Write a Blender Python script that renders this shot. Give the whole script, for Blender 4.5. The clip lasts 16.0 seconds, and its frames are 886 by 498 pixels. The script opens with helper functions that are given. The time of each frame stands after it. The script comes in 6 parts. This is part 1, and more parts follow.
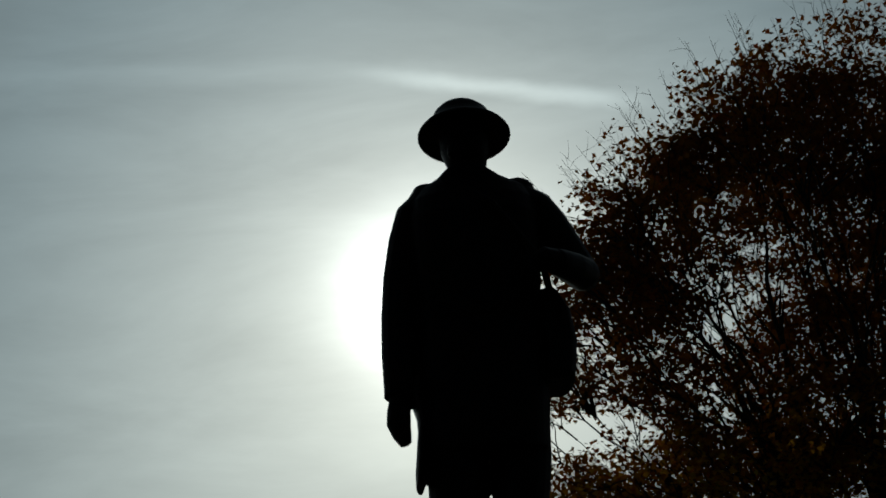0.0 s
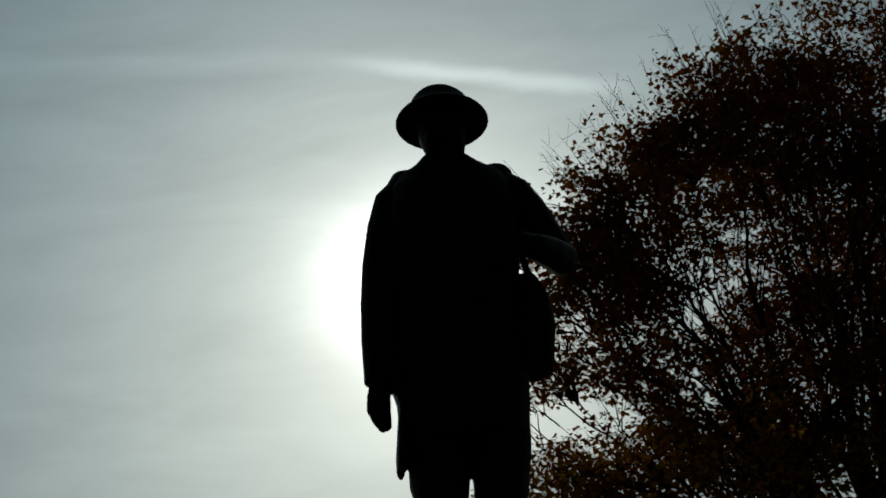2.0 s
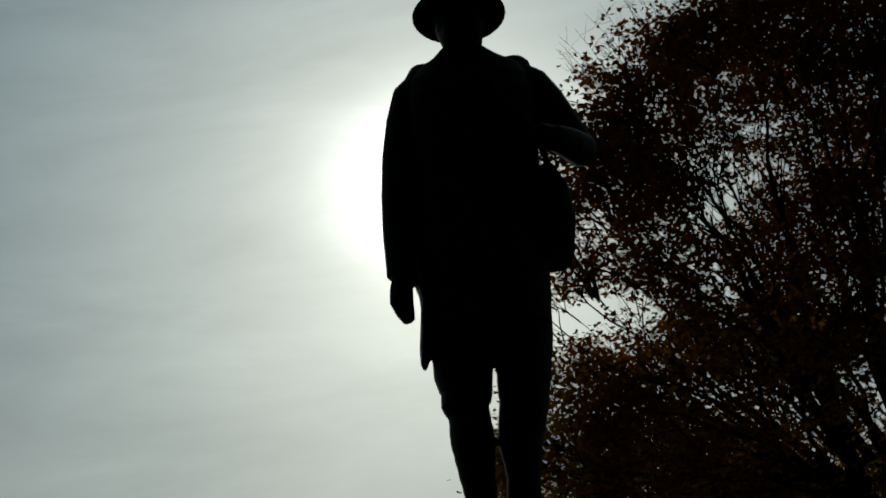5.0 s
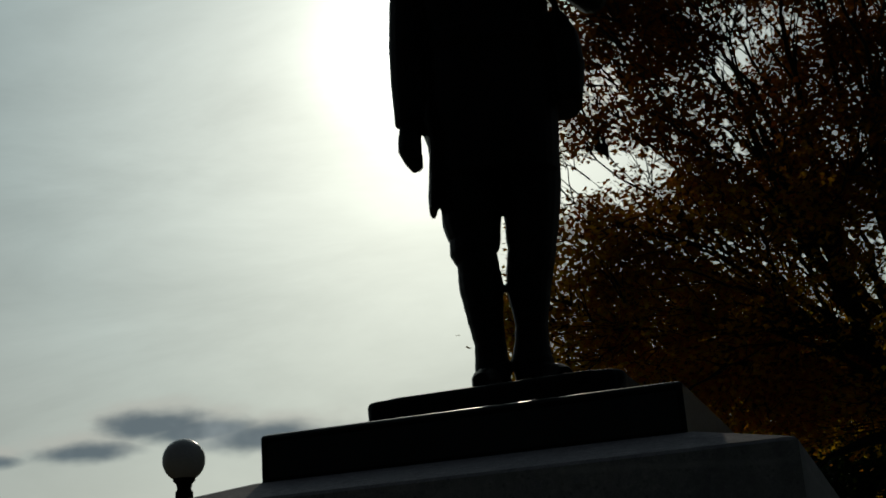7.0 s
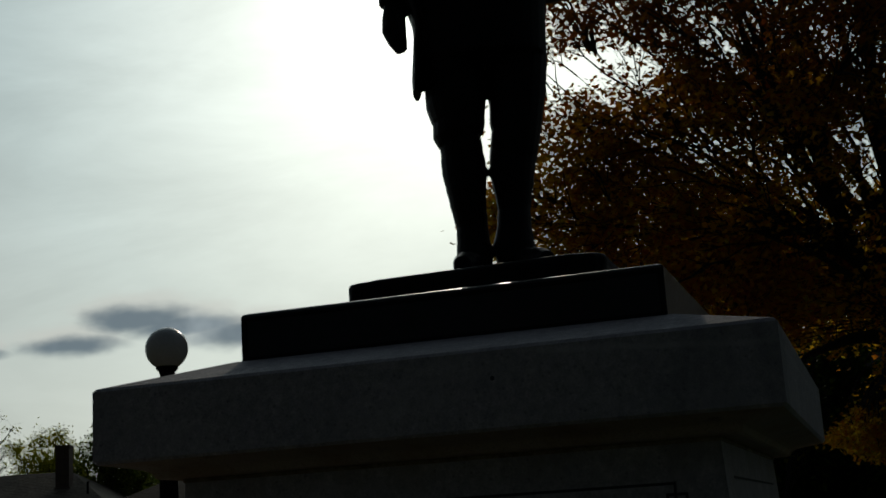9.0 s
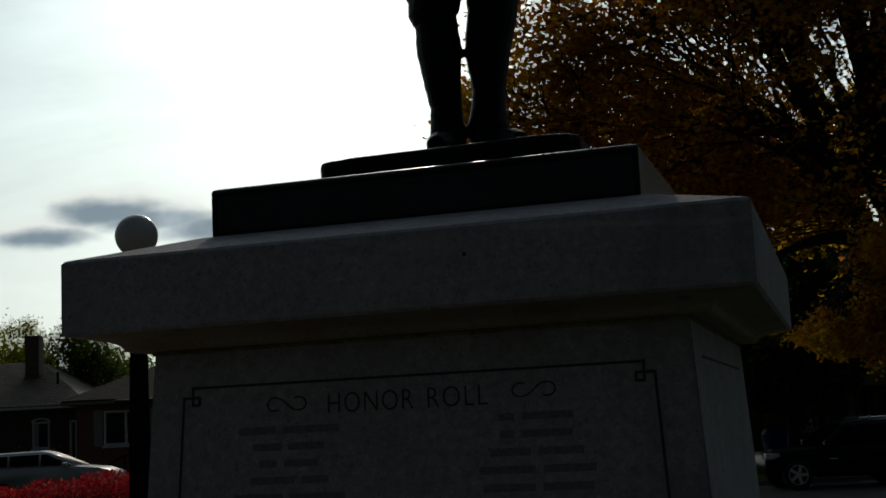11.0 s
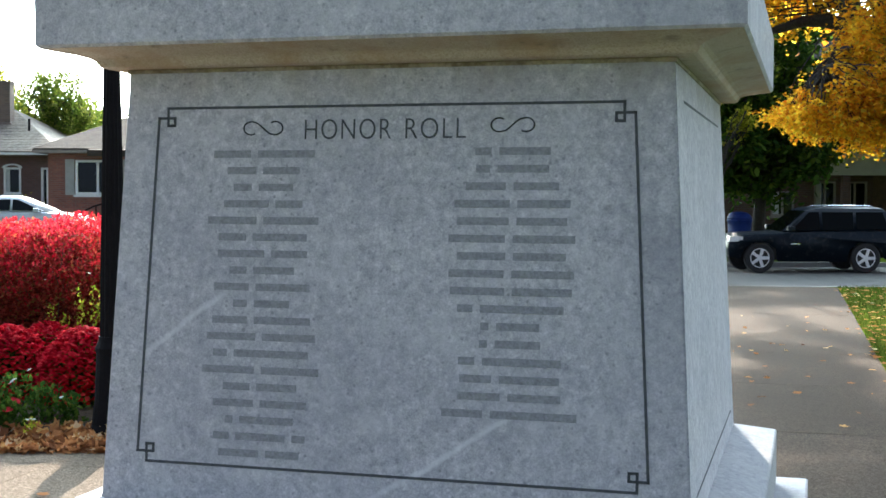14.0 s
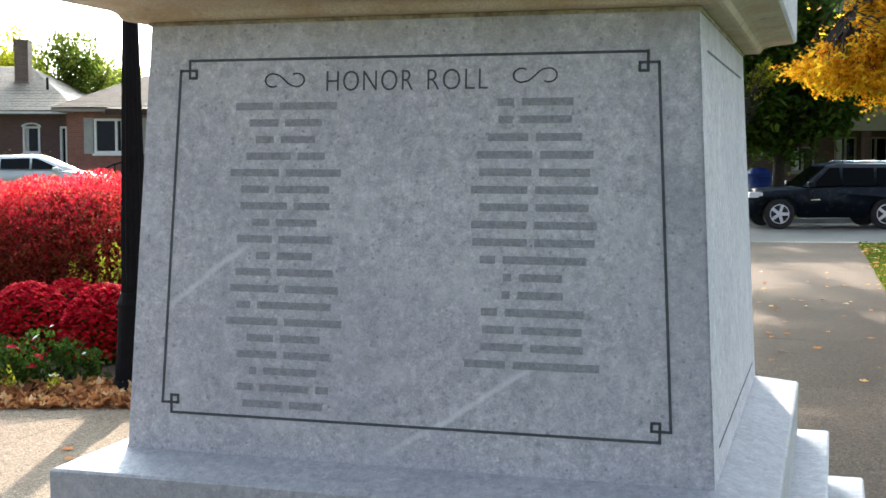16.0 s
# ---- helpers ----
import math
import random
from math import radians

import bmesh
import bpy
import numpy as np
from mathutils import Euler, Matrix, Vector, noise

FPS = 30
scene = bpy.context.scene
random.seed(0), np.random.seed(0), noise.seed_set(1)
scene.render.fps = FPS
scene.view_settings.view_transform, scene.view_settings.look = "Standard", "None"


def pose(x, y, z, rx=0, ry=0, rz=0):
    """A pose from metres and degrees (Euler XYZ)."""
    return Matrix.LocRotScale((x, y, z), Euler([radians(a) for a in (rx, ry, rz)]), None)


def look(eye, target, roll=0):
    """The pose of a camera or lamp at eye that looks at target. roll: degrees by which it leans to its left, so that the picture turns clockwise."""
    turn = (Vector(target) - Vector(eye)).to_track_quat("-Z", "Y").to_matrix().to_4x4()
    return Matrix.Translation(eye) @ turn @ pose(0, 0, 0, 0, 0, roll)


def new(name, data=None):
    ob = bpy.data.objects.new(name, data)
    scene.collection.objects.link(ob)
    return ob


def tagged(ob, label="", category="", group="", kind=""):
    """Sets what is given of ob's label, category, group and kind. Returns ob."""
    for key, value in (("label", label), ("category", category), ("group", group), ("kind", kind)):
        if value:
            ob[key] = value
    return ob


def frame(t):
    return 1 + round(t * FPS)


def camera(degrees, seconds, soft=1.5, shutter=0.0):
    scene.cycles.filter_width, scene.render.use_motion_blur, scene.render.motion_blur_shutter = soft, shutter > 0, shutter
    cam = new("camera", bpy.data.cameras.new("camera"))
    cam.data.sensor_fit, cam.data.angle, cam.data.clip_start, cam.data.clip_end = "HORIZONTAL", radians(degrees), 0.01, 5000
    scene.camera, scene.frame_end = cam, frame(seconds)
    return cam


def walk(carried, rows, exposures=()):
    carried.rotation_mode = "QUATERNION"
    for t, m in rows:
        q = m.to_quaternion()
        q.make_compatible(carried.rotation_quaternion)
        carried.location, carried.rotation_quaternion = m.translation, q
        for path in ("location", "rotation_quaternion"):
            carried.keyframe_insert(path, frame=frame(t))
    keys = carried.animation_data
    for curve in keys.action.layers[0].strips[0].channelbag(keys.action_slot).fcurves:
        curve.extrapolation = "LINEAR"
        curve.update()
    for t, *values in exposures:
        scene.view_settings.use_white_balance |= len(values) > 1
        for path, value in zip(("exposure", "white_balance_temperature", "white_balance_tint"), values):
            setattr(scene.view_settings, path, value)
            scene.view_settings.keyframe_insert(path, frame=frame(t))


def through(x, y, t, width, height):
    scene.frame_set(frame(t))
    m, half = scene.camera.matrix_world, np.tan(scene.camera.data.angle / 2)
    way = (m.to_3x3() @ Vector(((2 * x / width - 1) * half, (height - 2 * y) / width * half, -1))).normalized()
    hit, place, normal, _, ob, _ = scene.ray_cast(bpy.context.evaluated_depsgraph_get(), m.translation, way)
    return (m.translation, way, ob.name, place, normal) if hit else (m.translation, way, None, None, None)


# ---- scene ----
cam = camera(37.73, 16.0, soft=1.6)
ROWS = [
    (0, 0.967, -3.562, 1.979, 18.24, 27.78, 2.61),
    (0.5, 0.966, -3.564, 1.976, 18.21, 27.19, 2.66),
    (1, 0.969, -3.559, 1.978, 18.00, 27.07, 2.59),
    (1.5, 0.974, -3.559, 1.972, 17.88, 27.54, 3.11),
    (2, 0.980, -3.565, 1.965, 17.77, 27.25, 3.38),
    (2.5, 0.984, -3.572, 1.956, 18.32, 26.64, 3.72),
    (3, 0.978, -3.567, 1.950, 18.53, 25.96, 3.85),
    (3.5, 0.978, -3.576, 1.945, 19.05, 25.83, 4.18),
    (6, 0.978, -3.572, 1.915, 19.14, 19.99, 3.86),
    (6.5, 0.980, -3.571, 1.903, 19.35, 18.48, 3.93),
    (7, 0.977, -3.572, 1.893, 19.48, 16.87, 4.10),
    (7.5, 0.971, -3.565, 1.888, 19.52, 15.76, 3.96),
    (8, 0.971, -3.543, 1.875, 19.07, 14.17, 3.76),
    (10.5, 0.959, -3.526, 1.825, 17.87, 9.72, 3.03),
    (11, 0.955, -3.509, 1.809, 17.23, 7.81, 2.80),
    (11.5, 0.955, -3.508, 1.797, 17.05, 6.20, 2.91),
    (12, 0.953, -3.507, 1.778, 16.04, 4.06, 2.20),
    (12.5, 0.956, -3.503, 1.767, 15.92, 2.11, 1.86),
    (13, 0.948, -3.493, 1.754, 15.72, 0.44, 1.28),
    (13.5, 0.942, -3.492, 1.742, 15.90, -0.92, 0.59),
    (14, 0.934, -3.486, 1.724, 15.93, -2.33, -0.27),
    (14.5, 0.930, -3.493, 1.715, 15.77, -3.13, -0.30),
    (15, 0.929, -3.490, 1.714, 15.79, -3.37, -0.01),
    (15.5, 0.927, -3.487, 1.713, 16.30, -3.65, -0.36),
    (16, 0.925, -3.490, 1.710, 16.72, -4.20, -0.04),
]
EXPOSURES = [
    (0.0, -4.32, 6350, 9), (3.5, -4.27, 6400, 9), (6.0, -4.17, 6600, 10), (7.0, -3.88, 6700, 10), (8.0, -3.64, 6600, 10), (10.5, -3.21, 6500, 12),
    (11.0, -3.01, 6450, 12), (11.5, -2.66, 6350, 13), (12.0, -1.14, 6150, 11), (12.5, 0.14, 5950, 12), (13.0, 1.22, 5900, 14), (13.5, 1.65, 6000, 14),
    (14.0, 1.86, 6100, 14), (14.5, 1.96, 6150, 15), (15.2, 2.04, 6330, 16), (16.0, 2.12, 6480, 17),
]
walk(cam, [(t, pose(x, y, z, 90 + pitch, roll, yaw)) for t, x, y, z, yaw, pitch, roll in ROWS], EXPOSURES)

# The site frame: r to the right of the viewer's last line of sight, f ahead of it.
SITE = pose(0.925, -3.49, 0, 0, 0, 16.72)


def site(r, f, z=0.0):
    return SITE @ Vector((r, f, z))


# ---------------------------------------------------------------- light
SUN_EL, SUN_AZ = radians(25.5), radians(17.5)          # azimuth: to the left of +y
SUN = Vector((-math.sin(SUN_AZ) * math.cos(SUN_EL), math.cos(SUN_AZ) * math.cos(SUN_EL), math.sin(SUN_EL)))
sun = new("sun", bpy.data.lights.new("sun", "SUN"))
sun.data.energy, sun.data.angle, sun.data.color = 5.0, radians(0.6), (1.0, 0.88, 0.69)
sun.matrix_world = look((0, 0, 0), -SUN) @ pose(0, 0, 0)


class Nodes:
    """Short hand for node trees."""

    def __init__(self, tree):
        self.tree = tree
        tree.nodes.clear()

    def put(self, kind, ins=None, **props):
        n = self.tree.nodes.new(kind)
        if "operation" in props:
            n.operation = props["operation"]
        if "use_clamp" in props:
            n.use_clamp = props["use_clamp"]
        if "data_type" in props:
            n.data_type = props["data_type"]
        if "blend_type" in props:
            n.blend_type = props["blend_type"]
        if "interpolation_type" in props:
            n.interpolation_type = props["interpolation_type"]
        if "sky_type" in props:
            n.sky_type = props["sky_type"]
        if "sun_disc" in props:
            n.sun_disc = props["sun_disc"]
        if "sun_elevation" in props:
            n.sun_elevation = props["sun_elevation"]
        if "sun_rotation" in props:
            n.sun_rotation = props["sun_rotation"]
        if "dust_density" in props:
            n.dust_density = props["dust_density"]
        if "feature" in props:
            n.feature = props["feature"]
        for k, v in (ins or {}).items():
            if isinstance(v, bpy.types.NodeSocket):
                self.tree.links.new(v, n.inputs[k])
            else:
                n.inputs[k].default_value = v
        return n

    def math(self, op, a, b=0.0, clamp=False):
        return self.put("ShaderNodeMath", {0: a, 1: b}, operation=op, use_clamp=clamp).outputs[0]

    def mix(self, fac, a, b, blend="MIX"):
        return self.put("ShaderNodeMix", {0: fac, 6: a, 7: b}, data_type="RGBA", blend_type=blend).outputs[2]

    def noise(self, vec, scale, detail=4.0, rough=0.55, dist=0.0):
        return self.put("ShaderNodeTexNoise", {"Vector": vec, "Scale": scale, "Detail": detail, "Roughness": rough, "Distortion": dist}).outputs["Fac"]

    def ramp(self, fac, stops):
        n = self.put("ShaderNodeValToRGB", {0: fac})
        cr = n.color_ramp
        while len(cr.elements) < len(stops):
            cr.elements.new(0.5)
        for e, (p, c) in zip(cr.elements, stops):
            e.position = p
            e.color = (*c, 1) if isinstance(c, tuple) else (c, c, c, 1)
        return n.outputs["Color"]

    def dot(self, a, b):
        return self.put("ShaderNodeVectorMath", {0: a, 1: b}, operation="DOT_PRODUCT").outputs["Value"]

    def smooth(self, x, lo, hi):
        return self.put("ShaderNodeMapRange", {"Value": x, "From Min": lo, "From Max": hi}, interpolation_type="SMOOTHSTEP").outputs[0]


def rgba(r, g, b):
    return (r, g, b, 1.0)


import functools

world = bpy.data.worlds.new("sky")
scene.world = world
world.use_nodes = True
w = Nodes(world.node_tree)
ray = w.put("ShaderNodeTexCoord").outputs["Generated"]
nish = w.put("ShaderNodeTexSky", sky_type="NISHITA", sun_disc=False, sun_elevation=SUN_EL, sun_rotation=-SUN_AZ, dust_density=3.0).outputs[0]
SKY = 5.97
RIGHT, AHEAD = (SITE.to_3x3() @ Vector((1, 0, 0))), (SITE.to_3x3() @ Vector((0, 1, 0)))
away = w.math("SQRT", w.math("MAXIMUM", w.math("MULTIPLY", w.math("SUBTRACT", 1.0, w.dot(ray, SUN)), 2.0), 1e-6))
up = w.dot(ray, (0, 0, 1))
ahead = w.math("MAXIMUM", w.dot(ray, AHEAD), 0.02)
ur = w.math("DIVIDE", w.dot(ray, RIGHT), ahead)
uz = w.math("DIVIDE", up, ahead)


def fall(k, size):
    return w.math("MULTIPLY", w.math("EXPONENT", w.math("DIVIDE", away, -size)), k)


glow = w.math("ADD", w.math("ADD", w.math("ADD", fall(1.5, 0.33), fall(0.75, 0.6)), fall(1.7, 0.08)), fall(16.0, 0.026))
low = w.math("MULTIPLY", w.math("EXPONENT", w.math("DIVIDE", w.math("MAXIMUM", up, 0.0), -0.20)), fall(1.45, 0.7))
# the bright haze round the sun thins out towards the zenith and the far side of the sky
haze_fall = w.math("EXPONENT", w.math("MULTIPLY", w.math("POWER", w.math("DIVIDE", away, 0.80), 3.0), -1.0))
veil = w.math("MULTIPLY", w.math("ADD", glow, low), w.math("ADD", w.math("MULTIPLY", haze_fall, 0.76), 0.27))
veil = w.math("ADD", w.math("MULTIPLY", veil, w.math("SUBTRACT", 1.12, w.math("MULTIPLY", w.math("MAXIMUM", up, 0.0), 0.38))), 0.012)
# thin high cloud, drawn out in streaks
flat = w.put("ShaderNodeCombineXYZ", {0: ur, 1: uz, 2: 0.0}).outputs[0]
streak = w.put("ShaderNodeMapping", {"Vector": flat, "Rotation": (0, 0, radians(-32)), "Scale": (1.0, 3.2, 1.0)}).outputs[0]
wisps = w.noise(streak, 3.2, 6.0, 0.62, 0.4)
veil = w.math("MULTIPLY", veil, w.math("ADD", w.math("MULTIPLY", wisps, 0.55), 0.73))
# a fading vapour trail high up
wob = w.math("MULTIPLY", w.math("SUBTRACT", w.noise(flat, 9.0), 0.5), 0.02)
line = w.math("ABSOLUTE", w.math("ADD", w.math("SUBTRACT", uz, w.math("ADD", w.math("MULTIPLY", ur, -0.200), 0.704)), wob))
trail = w.math("MULTIPLY", w.math("SUBTRACT", 1.0, w.smooth(line, 0.0, 0.016)), w.math("MULTIPLY", w.smooth(ur, -0.10, 0.03), w.math("SUBTRACT", 1.0, w.smooth(ur, 0.12, 0.22))))
line2 = w.math("ABSOLUTE", w.math("ADD", w.math("SUBTRACT", uz, w.math("ADD", w.math("MULTIPLY", ur, -0.06), 0.714)), wob))
trail2 = w.math("MULTIPLY", w.math("SUBTRACT", 1.0, w.smooth(line2, 0.0, 0.022)), w.math("MULTIPLY", w.math("SUBTRACT", 1.0, w.smooth(ur, -0.02, 0.08)), 0.3))
veil = w.math("MULTIPLY", veil, w.math("ADD", 1.0, w.math("MULTIPLY", w.math("ADD", trail, trail2), 0.45)))
tint = w.ramp(w.math("MULTIPLY", away, 0.6), [(0.0, (0.98, 1.0, 0.94)), (0.07, (0.89, 0.99, 0.95)), (0.20, (0.70, 0.93, 1.0)), (0.42, (0.66, 0.88, 1.0)), (0.62, (0.72, 0.88, 1.0)), (1.0, (0.53, 0.72, 1.0))])
tint = w.mix(w.math("MULTIPLY", w.math("EXPONENT", w.math("DIVIDE", w.math("MAXIMUM", up, 0.0), -0.28)), w.math("MULTIPLY", fall(1.0, 0.8), 1.5), True), tint, rgba(1.0, 1.0, 0.80))
colour = w.mix(1.0, tint, w.put("ShaderNodeCombineXYZ", {0: veil, 1: veil, 2: veil}).outputs[0], "MULTIPLY")


# low grey cumulus near the horizon
def bank(r, z, half, tall):
    puff = w.math("SUBTRACT", w.noise(w.put("ShaderNodeMapping", {"Vector": flat, "Scale": (0.55, 1.0, 1.0)}).outputs[0], 22.0, 4.0, 0.55), 0.5)
    a = w.math("DIVIDE", w.math("SUBTRACT", ur, r), half)
    b = w.math("DIVIDE", w.math("SUBTRACT", uz, z), tall)
    d = w.math("SQRT", w.math("ADD", w.math("MULTIPLY", a, a), w.math("MULTIPLY", b, b)))
    return w.math("SUBTRACT", 1.0, w.smooth(w.math("ADD", d, w.math("MULTIPLY", puff, 1.7)), 0.30, 1.12))


def heap(rise, grow):
    """The whole row of cloud, lifted by rise and made taller by grow."""
    rows = ((-0.260, 0.1780, 0.052, 0.0140), (-0.228, 0.1715, 0.065, 0.0125), (-0.165, 0.1625, 0.085, 0.0145), (-0.325, 0.1605, 0.060, 0.0115), (-0.400, 0.158, 0.060, 0.0075))
    got = [bank(r, z + rise, half * (1 + 0.3 * (grow - 1)), tall * grow) for r, z, half, tall in rows]
    return functools.reduce(lambda a, b: w.math("MAXIMUM", a, b), got)


# lit upper edges, then the grey bodies
colour = w.mix(w.math("MULTIPLY", heap(0.007, 1.25), 0.55), colour, rgba(1.05, 1.06, 0.98))
billow = w.mix(w.smooth(w.noise(flat, 20.0, 3.0, 0.5), 0.50, 0.78), rgba(0.155, 0.250, 0.330), rgba(0.43, 0.55, 0.63))
colour = w.mix(w.math("MULTIPLY", heap(0.0, 1.0), 0.86), colour, billow)
total = w.put("ShaderNodeVectorMath", {0: colour, 3: SKY}, operation="SCALE").outputs[0]
haze = w.put("ShaderNodeVectorMath", {0: nish, 3: 0.0033}, operation="SCALE").outputs[0]
total = w.put("ShaderNodeVectorMath", {0: total, 1: haze}, operation="ADD").outputs[0]
w.put("ShaderNodeOutputWorld", {0: w.put("ShaderNodeBackground", {"Color": total, "Strength": 1.0}).outputs[0]})


# ---------------------------------------------------------------- materials
def material(name):
    m = bpy.data.materials.new(name)
    m.use_nodes = True
    return m, Nodes(m.node_tree)


def finish(k, colour, rough=0.6, metal=0.0, bump=None, depth=0.002, **more):
    ins = {"Base Color": colour, "Roughness": rough, "Metallic": metal, **more}
    if bump is not None:
        ins["Normal"] = k.put("ShaderNodeBump", {"Height": bump, "Strength": 1.0, "Distance": depth}).outputs[0]
    b = k.put("ShaderNodeBsdfPrincipled", ins)
    k.put("ShaderNodeOutputMaterial", {0: b.outputs[0]})
    return b


def rgb(*c):
    return (*c, 1.0)


def mottled(name, a, b, scale=3.0, rough=0.7, metal=0.0, grain=60.0, depth=0.002, spread=0.5, gloss=None):
    """A surface between two colours: broad patches and fine grain, with a fine relief."""
    m, k = material(name)
    p = k.put("ShaderNodeTexCoord").outputs["Object"]
    broad, fine = k.noise(p, scale, 5.0, 0.6), k.noise(p, grain, 3.0, 0.6)
    mix = k.math("ADD", k.math("MULTIPLY", broad, 1.0 - spread), k.math("MULTIPLY", fine, spread))
    col = k.mix(k.smooth(mix, 0.32, 0.68), rgb(*a), rgb(*b))
    r = k.math("ADD", k.math("MULTIPLY", broad, 0.2), rough - 0.1)
    ins = {} if gloss is None else {"Specular IOR Level": gloss}
    finish(k, col, r, metal, fine, depth, **ins)
    return m


def granite_material(name="grey granite", worn=0.0):
    m, k = material(name)
    p = k.put("ShaderNodeTexCoord").outputs["Object"]
    grain = k.noise(p, 210.0, 3.0, 0.8)
    crystal = k.noise(p, 46.0, 3.0, 0.75, 0.3)
    col = k.ramp(crystal, [(0.28, (0.290, 0.281, 0.308)), (0.43, (0.420, 0.408, 0.438)), (0.56, (0.522, 0.505, 0.530)), (0.72, (0.720, 0.690, 0.704))])
    col = k.mix(k.smooth(grain, 0.36, 0.64), k.mix(0.30, col, rgb(0.23, 0.222, 0.25)), k.mix(0.22, col, rgb(0.74, 0.72, 0.74)))
    fleck = k.put("ShaderNodeTexVoronoi", {"Vector": p, "Scale": 68.0}, feature="F1")
    pick = k.put("ShaderNodeSeparateColor", {0: fleck.outputs["Color"]})
    near = k.math("SUBTRACT", 1.0, k.smooth(fleck.outputs["Distance"], 0.10, 0.36))
    col = k.mix(k.math("MULTIPLY", k.math("MULTIPLY", near, k.smooth(pick.outputs[0], 0.70, 0.78)), 0.58), col, rgb(0.17, 0.165, 0.185))
    col = k.mix(k.math("MULTIPLY", k.math("MULTIPLY", near, k.smooth(pick.outputs[1], 0.72, 0.80)), 0.52), col, rgb(0.74, 0.72, 0.73))
    wash = k.noise(p, 3.2, 5.0, 0.62)
    col = k.mix(k.math("MULTIPLY", k.smooth(wash, 0.40, 0.70), 0.34), col, rgb(0.325, 0.322, 0.365))
    pale = k.noise(p, 9.0, 5.0, 0.65)
    col = k.mix(k.math("MULTIPLY", k.smooth(pale, 0.48, 0.70), 0.36), col, rgb(0.62, 0.605, 0.62))
    # pale veins running obliquely through the stone
    bent = k.math("MULTIPLY", k.math("SUBTRACT", k.noise(p, 9.0, 3.0), 0.5), 0.02)
    for x0, z0, x1, z1, much in ((-0.60, 1.34, -0.39, 1.495, 0.50), (-0.04, 1.027, 0.10, 1.105, 0.40), (0.08, 1.092, 0.30, 1.240, 0.55), (0.30, 2.226, 0.80, 2.192, 0.38)):
        d = Vector((x1 - x0, 0, z1 - z0))
        long = d.length
        d.normalize()
        a = k.math("SUBTRACT", k.dot(p, tuple(d)), d.x * x0 + d.z * z0)
        b = k.math("ABSOLUTE", k.math("ADD", k.math("SUBTRACT", k.dot(p, (-d.z, 0.0, d.x)), -d.z * x0 + d.x * z0), bent))
        on = k.math("MULTIPLY", k.smooth(a, -0.03, 0.03), k.math("SUBTRACT", 1.0, k.smooth(a, long - 0.03, long + 0.03)))
        vein = k.math("MULTIPLY", k.math("SUBTRACT", 1.0, k.smooth(b, 0.001, 0.011)), on)
        col = k.mix(k.math("MULTIPLY", vein, much), col, rgb(0.74, 0.73, 0.74))
    # rust-brown weathering in a thin film
    stain = k.math("MULTIPLY", k.smooth(k.noise(p, 6.0, 6.0, 0.7), 0.58, 0.80), 0.22)
    col = k.mix(stain, col, rgb(0.28, 0.235, 0.18))
    # grime near the shaft's front arris and under the moulding
    sep = k.put("ShaderNodeSeparateXYZ", {0: p})
    front = k.math("SUBTRACT", 1.0, k.smooth(sep.outputs[1], -0.70, -0.66))
    smear = k.smooth(k.noise(k.put("ShaderNodeMapping", {"Vector": p, "Scale": (1.6, 1.0, 0.5)}).outputs[0], 7.0, 5.0, 0.65), 0.34, 0.66)
    grime = k.math("MULTIPLY", k.math("MULTIPLY", k.smooth(sep.outputs[0], 0.48, 0.60), k.smooth(sep.outputs[2], 1.15, 1.75)), k.math("MULTIPLY", front, smear))
    col = k.mix(k.math("MULTIPLY", grime, 0.50), col, rgb(0.235, 0.235, 0.265))
    drip = k.math("MULTIPLY", k.math("MULTIPLY", k.smooth(sep.outputs[2], 1.90, 2.015), k.math("SUBTRACT", 1.0, k.smooth(sep.outputs[2], 2.03, 2.04))), smear)
    col = k.mix(k.math("MULTIPLY", drip, 0.45), col, rgb(0.30, 0.262, 0.225))
    if worn:
        # lichen and dirt ground into stone that feet and rain reach
        film = k.math("ADD", k.math("MULTIPLY", k.noise(p, 14.0, 5.0, 0.7), 0.5), worn)
        col = k.mix(film, col, rgb(0.235, 0.245, 0.225))
    finish(k, col, 0.85, 0.0, grain, 0.0012, **{"Specular IOR Level": 0.10})
    return m


def moulding_material():
    m, k = material("weathered granite")
    p = k.put("ShaderNodeTexCoord").outputs["Object"]
    cell = k.put("ShaderNodeTexVoronoi", {"Vector": p, "Scale": 320.0}, feature="F1").outputs["Color"]
    grit = k.put("ShaderNodeSeparateColor", {0: cell}).outputs[0]
    col = k.ramp(grit, [(0.0, (0.35, 0.28, 0.21)), (0.3, (0.42, 0.345, 0.265)), (1.0, (0.50, 0.42, 0.335))])
    run = k.put("ShaderNodeMapping", {"Vector": p, "Scale": (1.0, 1.0, 0.15)}).outputs[0]
    stain = k.smooth(k.noise(run, 5.0, 6.0, 0.6), 0.40, 0.72)
    col = k.mix(k.math("MULTIPLY", stain, 0.75), col, rgb(0.34, 0.205, 0.105))
    grime = k.smooth(k.noise(p, 13.0, 5.0, 0.65), 0.56, 0.74)
    col = k.mix(k.math("MULTIPLY", grime, 0.6), col, rgb(0.12, 0.095, 0.07))
    finish(k, col, 0.75, 0.0, grit, 0.0006)
    return m


